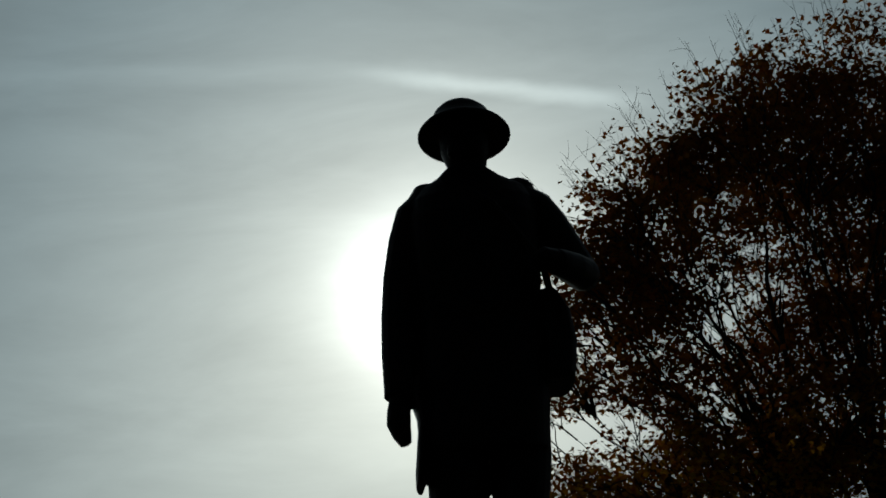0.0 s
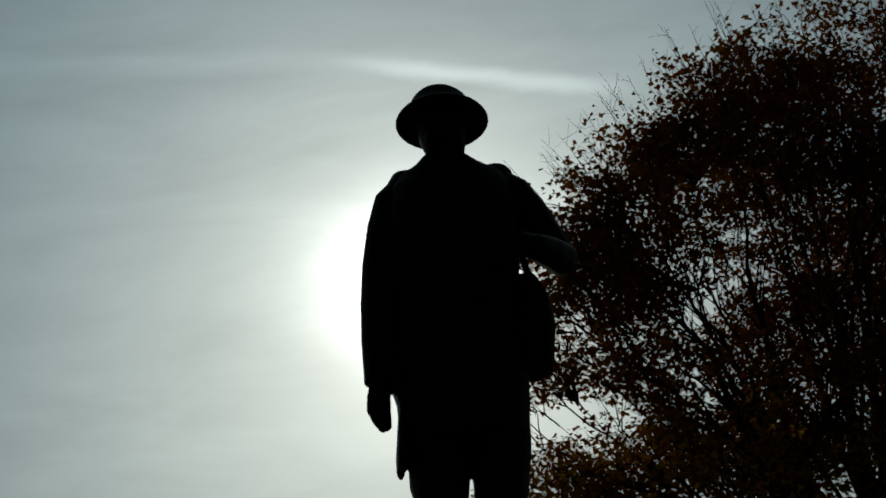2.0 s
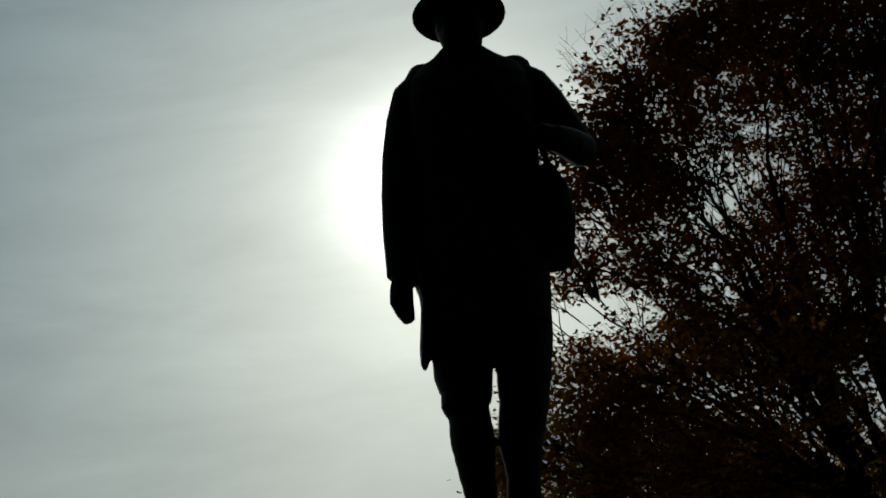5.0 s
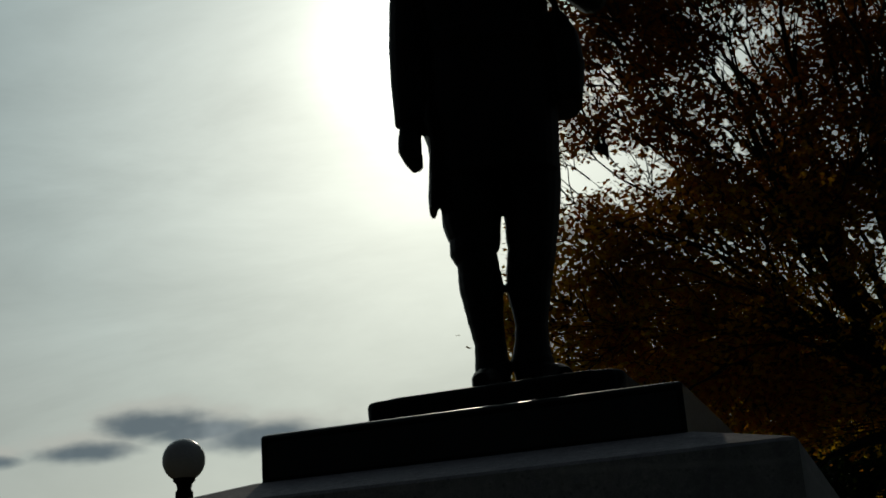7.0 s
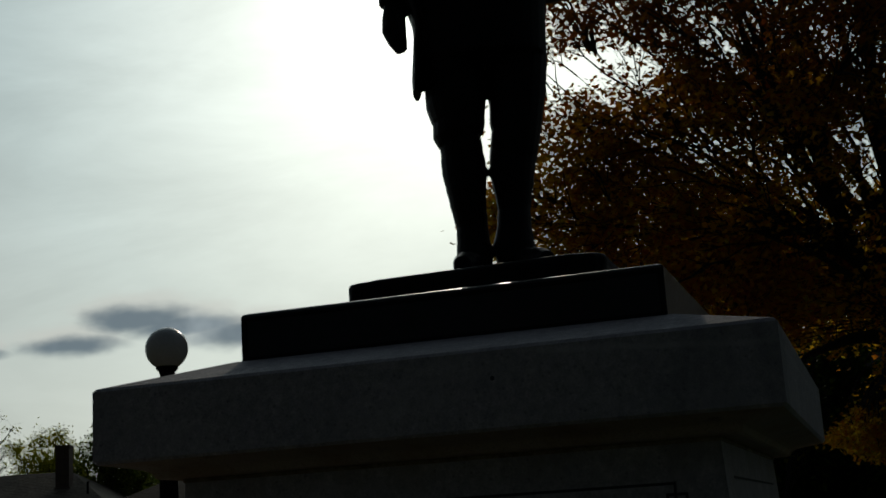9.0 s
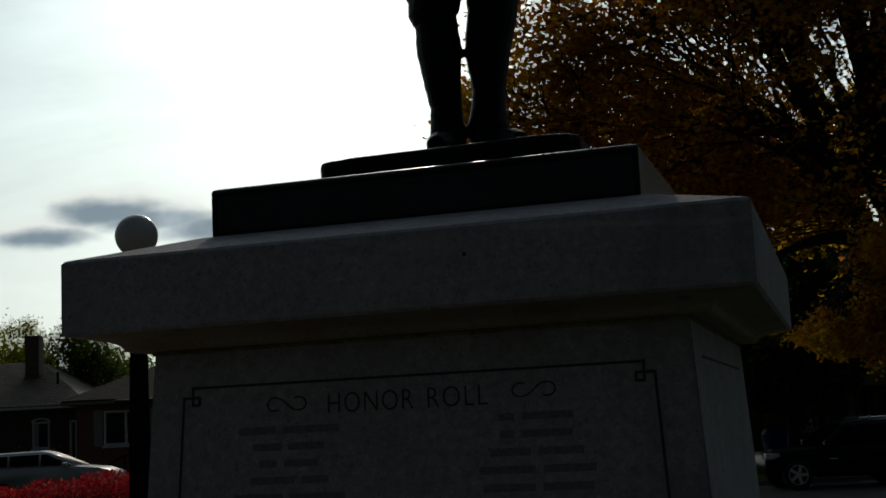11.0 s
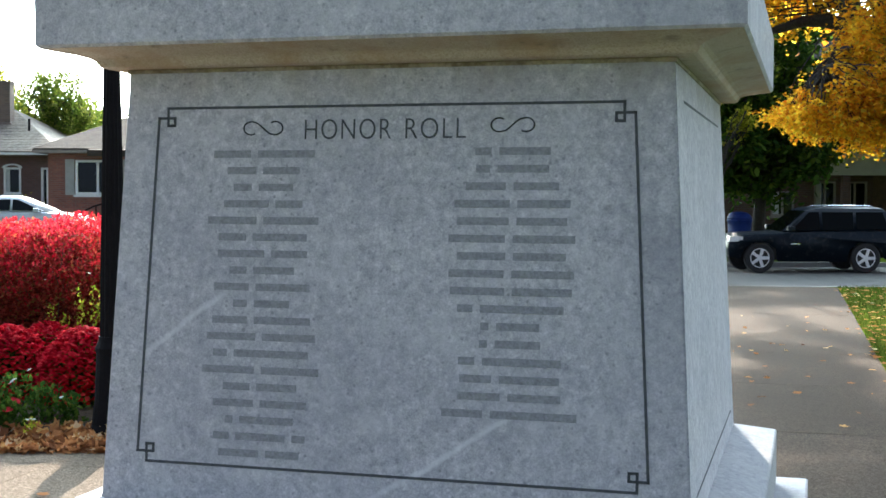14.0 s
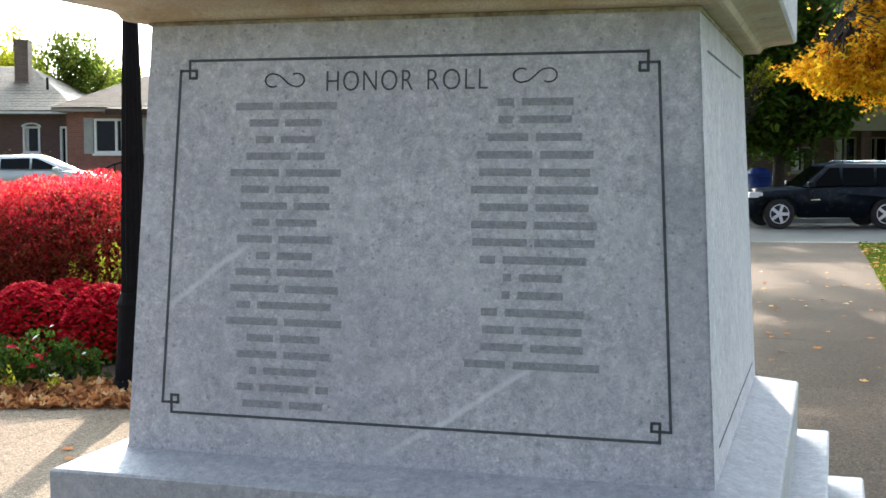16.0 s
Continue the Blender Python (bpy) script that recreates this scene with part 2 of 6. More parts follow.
def leaf_material(name, stops, through=0.45, rough=0.5, dim_aloft=None):
    """Leaves: each island its own shade, part of the light shining through."""
    m, k = material(name)
    geo = k.put("ShaderNodeNewGeometry")
    col = k.ramp(geo.outputs["Random Per Island"], stops)
    p = k.put("ShaderNodeTexCoord").outputs["Object"]
    patch = k.noise(p, 0.55, 3.0)
    vary = k.put("ShaderNodeHueSaturation", {"Hue": k.math("ADD", 0.485, k.math("MULTIPLY", patch, 0.03)), "Saturation": 1.0,
                                             "Value": k.math("ADD", 0.75, k.math("MULTIPLY", patch, 0.5)), "Color": col}).outputs[0]
    # upper leaves are redder; the crown's backlit dimness is mixed into this colour too
    if dim_aloft:
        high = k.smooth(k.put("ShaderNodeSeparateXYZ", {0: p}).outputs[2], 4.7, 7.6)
        vary = k.mix(k.math("MULTIPLY", high, 0.85), vary, rgb(*dim_aloft))
    b = k.put("ShaderNodeBsdfPrincipled", {"Base Color": vary, "Roughness": rough + 0.2, "Specular IOR Level": 0.04})
    t = k.put("ShaderNodeBsdfTranslucent", {"Color": vary})
    s = k.put("ShaderNodeMixShader", {0: through, 1: b.outputs[0], 2: t.outputs[0]})
    k.put("ShaderNodeOutputMaterial", {0: s.outputs[0]})
    return m


def brick_material(name, a, b, mortar, scale=1.0):
    m, k = material(name)
    p = k.put("ShaderNodeTexCoord").outputs["Object"]
    sep = k.put("ShaderNodeSeparateXYZ", {0: p})
    wall = k.put("ShaderNodeCombineXYZ", {0: k.math("ADD", sep.outputs[0], sep.outputs[1]), 1: sep.outputs[2], 2: 0.0}).outputs[0]
    tex = k.put("ShaderNodeTexBrick", {"Vector": wall, "Color1": rgb(*a), "Color2": rgb(*b), "Mortar": rgb(*mortar), "Scale": scale,
                                       "Mortar Size": 0.008, "Brick Width": 0.23, "Row Height": 0.075})
    dirt = k.noise(p, 1.6, 5.0)
    col = k.mix(k.math("MULTIPLY", dirt, 0.35), tex.outputs["Color"], rgb(a[0] * 0.4, a[1] * 0.4, a[2] * 0.4))
    finish(k, col, 0.85, 0.0, tex.outputs["Fac"], -0.004)
    return m


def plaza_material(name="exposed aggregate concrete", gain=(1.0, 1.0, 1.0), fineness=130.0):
    """Aggregate concrete; gain brightens the colour where sunlight is painted in."""
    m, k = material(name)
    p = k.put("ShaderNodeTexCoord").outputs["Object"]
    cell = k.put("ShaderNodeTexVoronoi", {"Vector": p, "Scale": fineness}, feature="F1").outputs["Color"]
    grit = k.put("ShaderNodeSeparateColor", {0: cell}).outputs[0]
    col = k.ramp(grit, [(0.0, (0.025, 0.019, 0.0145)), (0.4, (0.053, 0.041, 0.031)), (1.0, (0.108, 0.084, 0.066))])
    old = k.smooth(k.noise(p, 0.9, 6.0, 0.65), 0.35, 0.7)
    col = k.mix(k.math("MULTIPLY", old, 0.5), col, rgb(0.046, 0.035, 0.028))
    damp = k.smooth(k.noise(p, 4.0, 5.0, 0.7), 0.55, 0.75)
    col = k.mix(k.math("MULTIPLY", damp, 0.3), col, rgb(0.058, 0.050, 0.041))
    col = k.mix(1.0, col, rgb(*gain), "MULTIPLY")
    finish(k, col, 0.92, 0.0, grit, 0.0006, **{"Specular IOR Level": 0.03})
    return m


def grass_material():
    m, k = material("lawn turf")
    p = k.put("ShaderNodeTexCoord").outputs["Object"]
    broad, fine = k.noise(p, 0.35, 5.0), k.noise(p, 34.0, 3.0)
    col = k.mix(k.smooth(fine, 0.3, 0.7), rgb(0.024, 0.048, 0.005), rgb(0.082, 0.122, 0.011))
    col = k.mix(k.math("MULTIPLY", k.smooth(broad, 0.45, 0.7), 0.5), col, rgb(0.11, 0.10, 0.025))
    finish(k, col, 0.95, 0.0, fine, 0.03, **{"Specular IOR Level": 0.0})
    return m


def leafy_soil():
    m, k = material("bark mulch")
    p = k.put("ShaderNodeTexCoord").outputs["Object"]
    fine = k.noise(p, 40.0, 5.0, 0.7)
    finish(k, k.mix(k.smooth(fine, 0.3, 0.7), rgb(0.025, 0.017, 0.011), rgb(0.11, 0.07, 0.04)), 0.95, 0.0, fine, 0.02)
    return m


def glass_material(name, tint, rough=0.05):
    m, k = material(name)
    p = k.put("ShaderNodeTexCoord").outputs["Object"]
    n = k.noise(p, 1.5, 2.0)
    finish(k, k.mix(n, rgb(*tint), rgb(tint[0] * 0.5, tint[1] * 0.5, tint[2] * 0.5)), rough, 0.0, None, 0.0, **{"Specular IOR Level": 0.2})
    return m


def paint_material(name, c, coat=1.0):
    m, k = material(name)
    p = k.put("ShaderNodeTexCoord").outputs["Object"]
    dust = k.noise(p, 7.0, 5.0, 0.65)
    col = k.mix(k.math("MULTIPLY", k.smooth(dust, 0.5, 0.8), 0.15), rgb(*c), rgb(0.25, 0.24, 0.22))
    finish(k, col, 0.45, 0.05, None, 0.0, **{"Coat Weight": coat * 0.5, "Coat Roughness": 0.08, "Specular IOR Level": 0.05 + 0.25 * coat})
    return m


def bronze_material(name="patinated bronze", shine=0.42, gloss=0.2, relief=0.0014):
    m, k = material(name)
    p = k.put("ShaderNodeTexCoord").outputs["Object"]
    broad, fine = k.noise(p, 6.0, 6.0, 0.65), k.noise(p, 70.0, 4.0, 0.6)
    col = k.mix(k.smooth(broad, 0.35, 0.7), rgb(0.004, 0.004, 0.005), rgb(0.013, 0.014, 0.016))
    finish(k, col, k.math("ADD", shine, k.math("MULTIPLY", fine, 0.2)), 0.1, fine, relief, **{"Specular IOR Level": gloss})
    return m


GRANITE, MOULD, BRONZE, PLAZA, GRASS, MULCH = granite_material(), moulding_material(), bronze_material(), plaza_material(), grass_material(), leafy_soil()
STEP_STONE = granite_material("weathered step granite", 0.17)
# same concrete as the path, with sunlight on the left slabs painted into its colour
SUNLIT_PLAZA = plaza_material("sunlit aggregate concrete", (2.0, 2.02, 1.95), 120.0)
WORN_BRONZE = bronze_material("worn bronze", 0.24, 0.5, 0.0004)
INK = mottled("dark engraving paint", (0.045, 0.048, 0.055), (0.09, 0.095, 0.10), 20, 0.8)
CUT = mottled("worn engraving", (0.20, 0.20, 0.215), (0.33, 0.33, 0.35), 60, 0.85, grain=160)
IRON = mottled("black painted cast iron", (0.004, 0.004, 0.005), (0.009, 0.008, 0.009), 8, 0.75, gloss=0.08)
FILLET = mottled("rust-stained granite", (0.16, 0.12, 0.08), (0.40, 0.345, 0.27), 9, 0.85, grain=70)
OPAL = mottled("opal globe plastic", (0.62, 0.63, 0.64), (0.74, 0.75, 0.76), 3, 0.25)
ASPHALT = mottled("road surface", (0.062, 0.060, 0.056), (0.108, 0.104, 0.096), 0.5, 0.9, grain=50, gloss=0.15)
KERB = mottled("kerb concrete", (0.17, 0.162, 0.148), (0.28, 0.268, 0.245), 2, 0.85, gloss=0.15)
BARK = mottled("maple bark", (0.014, 0.011, 0.009), (0.050, 0.041, 0.033), 5, 0.9, grain=40, depth=0.02)
STEM = mottled("brown stems", (0.05, 0.03, 0.02), (0.14, 0.085, 0.05), 8, 0.9)
BRICK_RED = brick_material("red brick", (0.30, 0.105, 0.065), (0.20, 0.07, 0.05), (0.22, 0.18, 0.16))
BRICK_DARK = brick_material("dark brown brick", (0.16, 0.080, 0.066), (0.12, 0.060, 0.050), (0.12, 0.095, 0.085))
BRICK_BROWN = brick_material("brown brick", (0.10, 0.045, 0.03), (0.065, 0.03, 0.022), (0.09, 0.075, 0.065))
BRICK_GREY = brick_material("weathered chimney brick", (0.20, 0.135, 0.105), (0.14, 0.095, 0.078), (0.17, 0.15, 0.13))
SHINGLE = mottled("grey roof shingles", (0.030, 0.024, 0.019), (0.064, 0.052, 0.042), 1.2, 0.9, grain=14, gloss=0.12)
SHINGLE_PALE = mottled("pale roof shingles", (0.085, 0.066, 0.048), (0.25, 0.205, 0.155), 0.8, 0.9, grain=9)
GUTTER = mottled("brown gutter paint", (0.16, 0.13, 0.11), (0.26, 0.22, 0.19), 3, 0.6)
TRIM = mottled("white painted wood", (0.62, 0.61, 0.58), (0.78, 0.77, 0.74), 3, 0.6)
CREAM = mottled("cream siding", (0.24, 0.22, 0.17), (0.34, 0.31, 0.25), 2, 0.7)
SHUTTER = mottled("grey shutter paint", (0.26, 0.25, 0.23), (0.36, 0.35, 0.33), 5, 0.7)
PANE = glass_material("window glass", (0.006, 0.008, 0.009))
TINTED = glass_material("tinted car glass", (0.003, 0.004, 0.004), 0.12)
TINTED.node_tree.nodes["Principled BSDF"].inputs["Specular IOR Level"].default_value = 0.08
CURTAIN = mottled("pale curtain", (0.35, 0.36, 0.34), (0.55, 0.55, 0.52), 8, 0.9)
CAR_DARK = paint_material("dark blue-grey car paint", (0.008, 0.013, 0.020), 0.15)
CAR_PALE = paint_material("silver white car paint", (0.55, 0.57, 0.60))
TYRE = mottled("tyre rubber", (0.010, 0.010, 0.010), (0.028, 0.027, 0.026), 10, 0.9)
ALLOY = mottled("wheel alloy", (0.58, 0.59, 0.60), (0.78, 0.79, 0.80), 8, 0.35, metal=0.25)
CHROME = mottled("roof rail metal", (0.6, 0.6, 0.62), (0.75, 0.75, 0.77), 8, 0.22, metal=0.9)
LAMP_GLASS = mottled("headlamp lens", (0.65, 0.67, 0.70), (0.80, 0.81, 0.83), 8, 0.15)
TAIL = mottled("tail lamp lens", (0.42, 0.02, 0.025), (0.55, 0.05, 0.05), 8, 0.2)
PLASTIC_BLUE = mottled("blue bin plastic", (0.006, 0.016, 0.10), (0.012, 0.035, 0.17), 4, 0.6, gloss=0.2)
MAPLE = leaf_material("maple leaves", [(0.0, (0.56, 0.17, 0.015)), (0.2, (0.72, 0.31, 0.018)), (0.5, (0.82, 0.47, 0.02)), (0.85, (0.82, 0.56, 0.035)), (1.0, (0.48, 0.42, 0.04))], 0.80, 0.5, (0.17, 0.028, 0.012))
GREEN = leaf_material("green leaves", [(0.0, (0.02, 0.05, 0.008)), (0.6, (0.05, 0.10, 0.015)), (1.0, (0.11, 0.16, 0.02))], 0.4)
OLIVE = leaf_material("olive leaves", [(0.0, (0.06, 0.11, 0.012)), (0.6, (0.15, 0.21, 0.028)), (1.0, (0.34, 0.36, 0.06))], 0.5)
LIME = leaf_material("yellow-green leaves", [(0.0, (0.24, 0.30, 0.02)), (0.6, (0.48, 0.48, 0.04)), (1.0, (0.70, 0.62, 0.08))], 0.68)
RED = leaf_material("burning bush leaves", [(0.0, (0.28, 0.008, 0.015)), (0.5, (0.53, 0.022, 0.034)), (0.9, (0.68, 0.06, 0.065)), (1.0, (0.42, 0.15, 0.05))], 0.42)
# russet leaf tone with the hedge's own shade put into the colour
SHADE_RUSSET = leaf_material("shade-darkened russet leaves", [(0.0, (0.10, 0.020, 0.012)), (0.5, (0.27, 0.038, 0.024)), (0.85, (0.40, 0.075, 0.045)), (1.0, (0.17, 0.14, 0.03))], 0.4)
MUM = leaf_material("dark red petals", [(0.0, (0.34, 0.004, 0.012)), (0.6, (0.60, 0.010, 0.024)), (1.0, (0.78, 0.05, 0.06))], 0.45)
LITTER = leaf_material("fallen leaves", [(0.0, (0.15, 0.065, 0.03)), (0.35, (0.38, 0.16, 0.06)), (0.7, (0.49, 0.225, 0.085)), (0.88, (0.57, 0.34, 0.125)), (1.0, (0.66, 0.52, 0.34))], 0.35, 0.8)
PETAL = leaf_material("white petals", [(0.0, (0.70, 0.70, 0.66)), (1.0, (0.82, 0.80, 0.74))], 0.3)


# ---------------------------------------------------------------- building helpers
def mesh_of(name, verts, faces, mat, smooth=False):
    me = bpy.data.meshes.new(name)
    me.from_pydata([tuple(v) for v in verts], [], faces)
    me.materials.append(mat)
    if smooth:
        me.shade_smooth()
    me.update()
    return me


def part(name, bm, mat, parent=None, label="", m=None, smooth=False):
    """Links a bmesh, or a mesh, as one object, under a thing or a part of one."""
    if isinstance(bm, bmesh.types.BMesh):
        bmesh.ops.recalc_face_normals(bm, faces=bm.faces)
        me = bpy.data.meshes.new(name)
        bm.to_mesh(me)
        bm.free()
        me.materials.append(mat)
        if smooth:
            me.shade_smooth()
    else:
        me = bm
    ob = new(name, me)
    if parent is not None:
        ob.parent = parent
    if m is not None:
        ob.matrix_basis = m
    if label:
        ob["label"] = label
    return ob


def thing(name, m, label, category, group="", kind=""):
    ob = new(name)
    ob.matrix_basis = m
    return tagged(ob, label, category, group, kind)


def box(bm, x0, x1, y0, y1, z0, z1, bevel=0.0, segments=2):
    got = bmesh.ops.create_cube(bm, size=1.0, matrix=Matrix.LocRotScale(((x0 + x1) / 2, (y0 + y1) / 2, (z0 + z1) / 2), None, (abs(x1 - x0), abs(y1 - y0), abs(z1 - z0))))
    if bevel > 0:
        edges = list({e for v in got["verts"] for e in v.link_edges})
        bmesh.ops.bevel(bm, geom=edges, offset=bevel, segments=segments, affect="EDGES", profile=0.6)
    return bm


def boxed(*a, **k):
    return box(bmesh.new(), *a, **k)


def rings(bm, loops, close_bottom=True, close_top=True):
    """Skins loops of equal count, each a list of points, into a tube."""
    rows = [[bm.verts.new(p) for p in loop] for loop in loops]
    n = len(rows[0])
    for a, b in zip(rows, rows[1:]):
        for i in range(n):
            bm.faces.new((a[i], a[(i + 1) % n], b[(i + 1) % n], b[i]))
    if close_bottom:
        bm.faces.new(rows[0][::-1])
    if close_top:
        bm.faces.new(rows[-1])
    return bm


def square_rings(bm, profile):
    """A four-sided block from rows of (half x, half y, z)."""
    return rings(bm, [[(-a, -b, z), (a, -b, z), (a, b, z), (-a, b, z)] for a, b, z in profile])


def lathe(bm, profile, n=24, centre=(0, 0)):
    """A turned body from rows of (radius, z)."""
    cx, cy = centre
    return rings(bm, [[(cx + r * math.cos(2 * math.pi * i / n), cy + r * math.sin(2 * math.pi * i / n), z) for i in range(n)] for r, z in profile])


def oval_rings(bm, rows, n=28, power=2.0):
    """Rows of (z, centre x, half x, centre y, half y): an upright body with oval sections."""
    loops = []
    for z, cx, a, cy, b in rows:
        loop = []
        for i in range(n):
            t = 2 * math.pi * i / n
            c, s = math.cos(t), math.sin(t)
            loop.append((cx + a * math.copysign(abs(c) ** (2 / power), c), cy + b * math.copysign(abs(s) ** (2 / power), s), z))
        loops.append(loop)
    return rings(bm, loops)


def tube(bm, rows, n=14, flat=1.0):
    """A limb along rows of (x, y, z, radius)."""
    loops = []
    pts = [Vector(r[:3]) for r in rows]
    for i, r in enumerate(rows):
        way = (pts[min(i + 1, len(rows) - 1)] - pts[max(i - 1, 0)]).normalized()
        side = way.cross(Vector((0, 1, 0.01))).normalized()
        other = way.cross(side).normalized()
        loops.append([tuple(pts[i] + r[3] * (math.cos(2 * math.pi * k / n) * side + flat * math.sin(2 * math.pi * k / n) * other)) for k in range(n)])
    return rings(bm, loops)


# ---------------------------------------------------------------- the memorial
memorial = thing("war_memorial", pose(0, 0, 0), "grey granite memorial pedestal with stepped base and projecting cap", "monument")
E0 = 0.006


def slab(name, hx, hy, z0, z1, wash=0.0, label="", inset=0.1):
    bm = bmesh.new()
    square_rings(bm, [(hx - E0, hy - E0, z0), (hx, hy, z0 + E0), (hx, hy, z1 - wash - E0), (hx - E0, hy - E0, z1 - wash), (hx - inset, hy - inset, z1)])
    return part(name, bm, STEP_STONE, memorial, label)


slab("foundation", 1.16, 1.20, 0.0, 0.432)
slab("step", 1.046, 1.086, 0.432, 0.611)
slab("step", 0.931, 0.971, 0.611, 0.790)
slab("step", 0.831, 0.870, 0.790, 1.000, wash=0.032, inset=0.125)
TAPER = 0.053 / 1.022
bm = bmesh.new()
square_rings(bm, [(0.70, 0.74, 1.0), (0.70 - TAPER * 0.01, 0.74 - TAPER * 0.01, 1.01), (0.647, 0.687, 2.022)])
bmesh.ops.bevel(bm, geom=[e for e in bm.edges if abs(e.verts[0].co.z - e.verts[1].co.z) > 0.5], offset=0.004, segments=2, affect="EDGES")
shaft = part("shaft", bm, GRANITE, memorial, "tapered granite shaft engraved with a bordered roll")
bm = bmesh.new()
square_rings(bm, [(0.640, 0.680, 2.0225), (0.690, 0.730, 2.0225), (0.698, 0.738, 2.026), (0.702, 0.742, 2.033), (0.706, 0.746, 2.039), (0.716, 0.756, 2.045), (0.735, 0.775, 2.050), (0.765, 0.805, 2.056), (0.796, 0.836, 2.0615), (0.796, 0.836, 2.075)])
part("moulding", bm, MOULD, memorial, "stained moulding under the cap")
bm = bmesh.new()
square_rings(bm, [(0.6484, 0.6884, 2.0125), (0.6510, 0.6910, 2.0135), (0.6510, 0.6910, 2.0212), (0.6495, 0.6895, 2.0222)])
part("fillet", bm, FILLET, memorial, "thin rust-stained fillet above the shaft")
bm = bmesh.new()
square_rings(bm, [(0.797, 0.837, 2.062), (0.804, 0.844, 2.069), (0.804, 0.844, 2.235), (0.797, 0.837, 2.243), (0.56, 0.58, 2.312)])
part("cap", bm, GRANITE, memorial, "projecting granite cap with a sloped top")
bm = bmesh.new()
square_rings(bm, [(0.541, 0.560, 2.300), (0.545, 0.564, 2.310), (0.545, 0.564, 2.4280), (0.5435, 0.5625, 2.4318), (0.5395, 0.5585, 2.4350), (0.531, 0.550, 2.4380), (0.521, 0.540, 2.4390)])
plinth = part("plinth", bm, WORN_BRONZE, memorial, "dark bronze plinth with a framed front")
bm = bmesh.new()
for x0, x1, z0, z1 in ((-0.5445, 0.5445, 2.415, 2.427), (-0.5445, 0.5445, 2.313, 2.323), (-0.5445, -0.530, 2.323, 2.415), (0.530, 0.5445, 2.323, 2.415)):
    box(bm, x0, x1, -0.5675, -0.5635, z0, z1, 0.0012, 1)
part("rim", bm, BRONZE, plinth, "raised bronze rim")
bm = bmesh.new()
bmesh.ops.create_icosphere(bm, subdivisions=2, radius=0.0055, matrix=Matrix.LocRotScale((0.195, -0.8435, 2.175), None, (1.0, 0.3, 1.1)))
part("plug", bm, INK, memorial, "small dark plug in the cap")

# engraving: the front face leans back with the taper
LEAN = math.degrees(math.atan(TAPER))
FRONT = pose(0, -0.74, 1.0, 90 - LEAN, 0, 0)           # local x along the face, y up it, z out of it
SIDE = Matrix.Translation((0.70, 0, 1.0)) @ pose(0, 0, 0, 0, 0, 90) @ pose(0, 0, 0, 90 - LEAN, 0, 0)
RISE = math.cos(radians(LEAN))


def strip(bm, x0, y0, x1, y1, wide, z0=0.0002, z1=0.0012):
    """A straight engraved line between two points of a face."""
    a, b = Vector((x0, y0)), Vector((x1, y1))
    d = (b - a).normalized() * wide / 2
    n = Vector((-d.y, d.x))
    a, b = a - d, b + d
    rings(bm, [[(*(a - n), z), (*(b - n), z), (*(b + n), z), (*(a + n), z)] for z in (z0, z1)])


def border(m, half_top, half_bottom, top, bottom, notch, wide):
    """Engraved frame with a small square knot at each corner; heights are above the shaft's foot."""
    k = 1 / RISE
    xt, xb, t, b, q = half_top, half_bottom, top * k, bottom * k, notch
    bm = bmesh.new()
    for s in (-1, 1):
        strip(bm, s * (xt + q), t - q, s * (xb + q), b + q, wide)
        for y, x, v in ((t, xt, -1), (b, xb, 1)):
            strip(bm, s * (x + q), y + v * q, s * (x - q * 0.75), y + v * q, wide)
            strip(bm, s * x, y, s * x, y + v * q * 1.75, wide)
            strip(bm, s * (x - q * 0.75), y + v * q, s * (x - q * 0.75), y + v * q * 1.75, wide)
            strip(bm, s * (x - q * 0.75), y + v * q * 1.75, s * x, y + v * q * 1.75, wide)
    strip(bm, -xt, t, xt, t, wide)
    strip(bm, -xb, b, xb, b, wide)
    return part("engraved_border", bm, INK, shaft, "dark engraved border line", m)


border(FRONT, 0.542, 0.582, 0.929, 0.093, 0.0235, 0.0062)
for half, high in ((0.530, 0.938), (0.600, 0.063)):
    bm = bmesh.new()
    strip(bm, -half, high / RISE, half, high / RISE, 0.0055)
    part("engraved_line", bm, INK, shaft, "dark engraved line", SIDE)


def lettering(text, x, y, size, squeeze, m, mat, parent):
    cu = bpy.data.curves.new("lettering", "FONT")
    cu.body, cu.size, cu.extrude, cu.align_x = text, size, 0.0006, "LEFT"
    cu.space_character = 1.12
    cu.offset = -0.0008
    tmp = bpy.data.objects.new("lettering", cu)
    scene.collection.objects.link(tmp)
    bpy.context.view_layer.update()
    me = bpy.data.meshes.new_from_object(tmp.evaluated_get(bpy.context.evaluated_depsgraph_get()))
    bpy.data.objects.remove(tmp)
    xs = [v.co.x for v in me.vertices]
    k = squeeze / (max(xs) - min(xs))
    for v in me.vertices:
        v.co = Vector(((v.co.x - min(xs)) * k + x, v.co.y + y, v.co.z + 0.0008))
    me.materials.clear()
    me.materials.append(mat)
    return part("lettering", me, mat, parent, "engraved title", m)


lettering("HONOR", -0.194, 0.853 / RISE, 0.068, 0.209, FRONT, INK, shaft)
lettering("ROLL", 0.049, 0.853 / RISE, 0.068, 0.141, FRONT, INK, shaft)


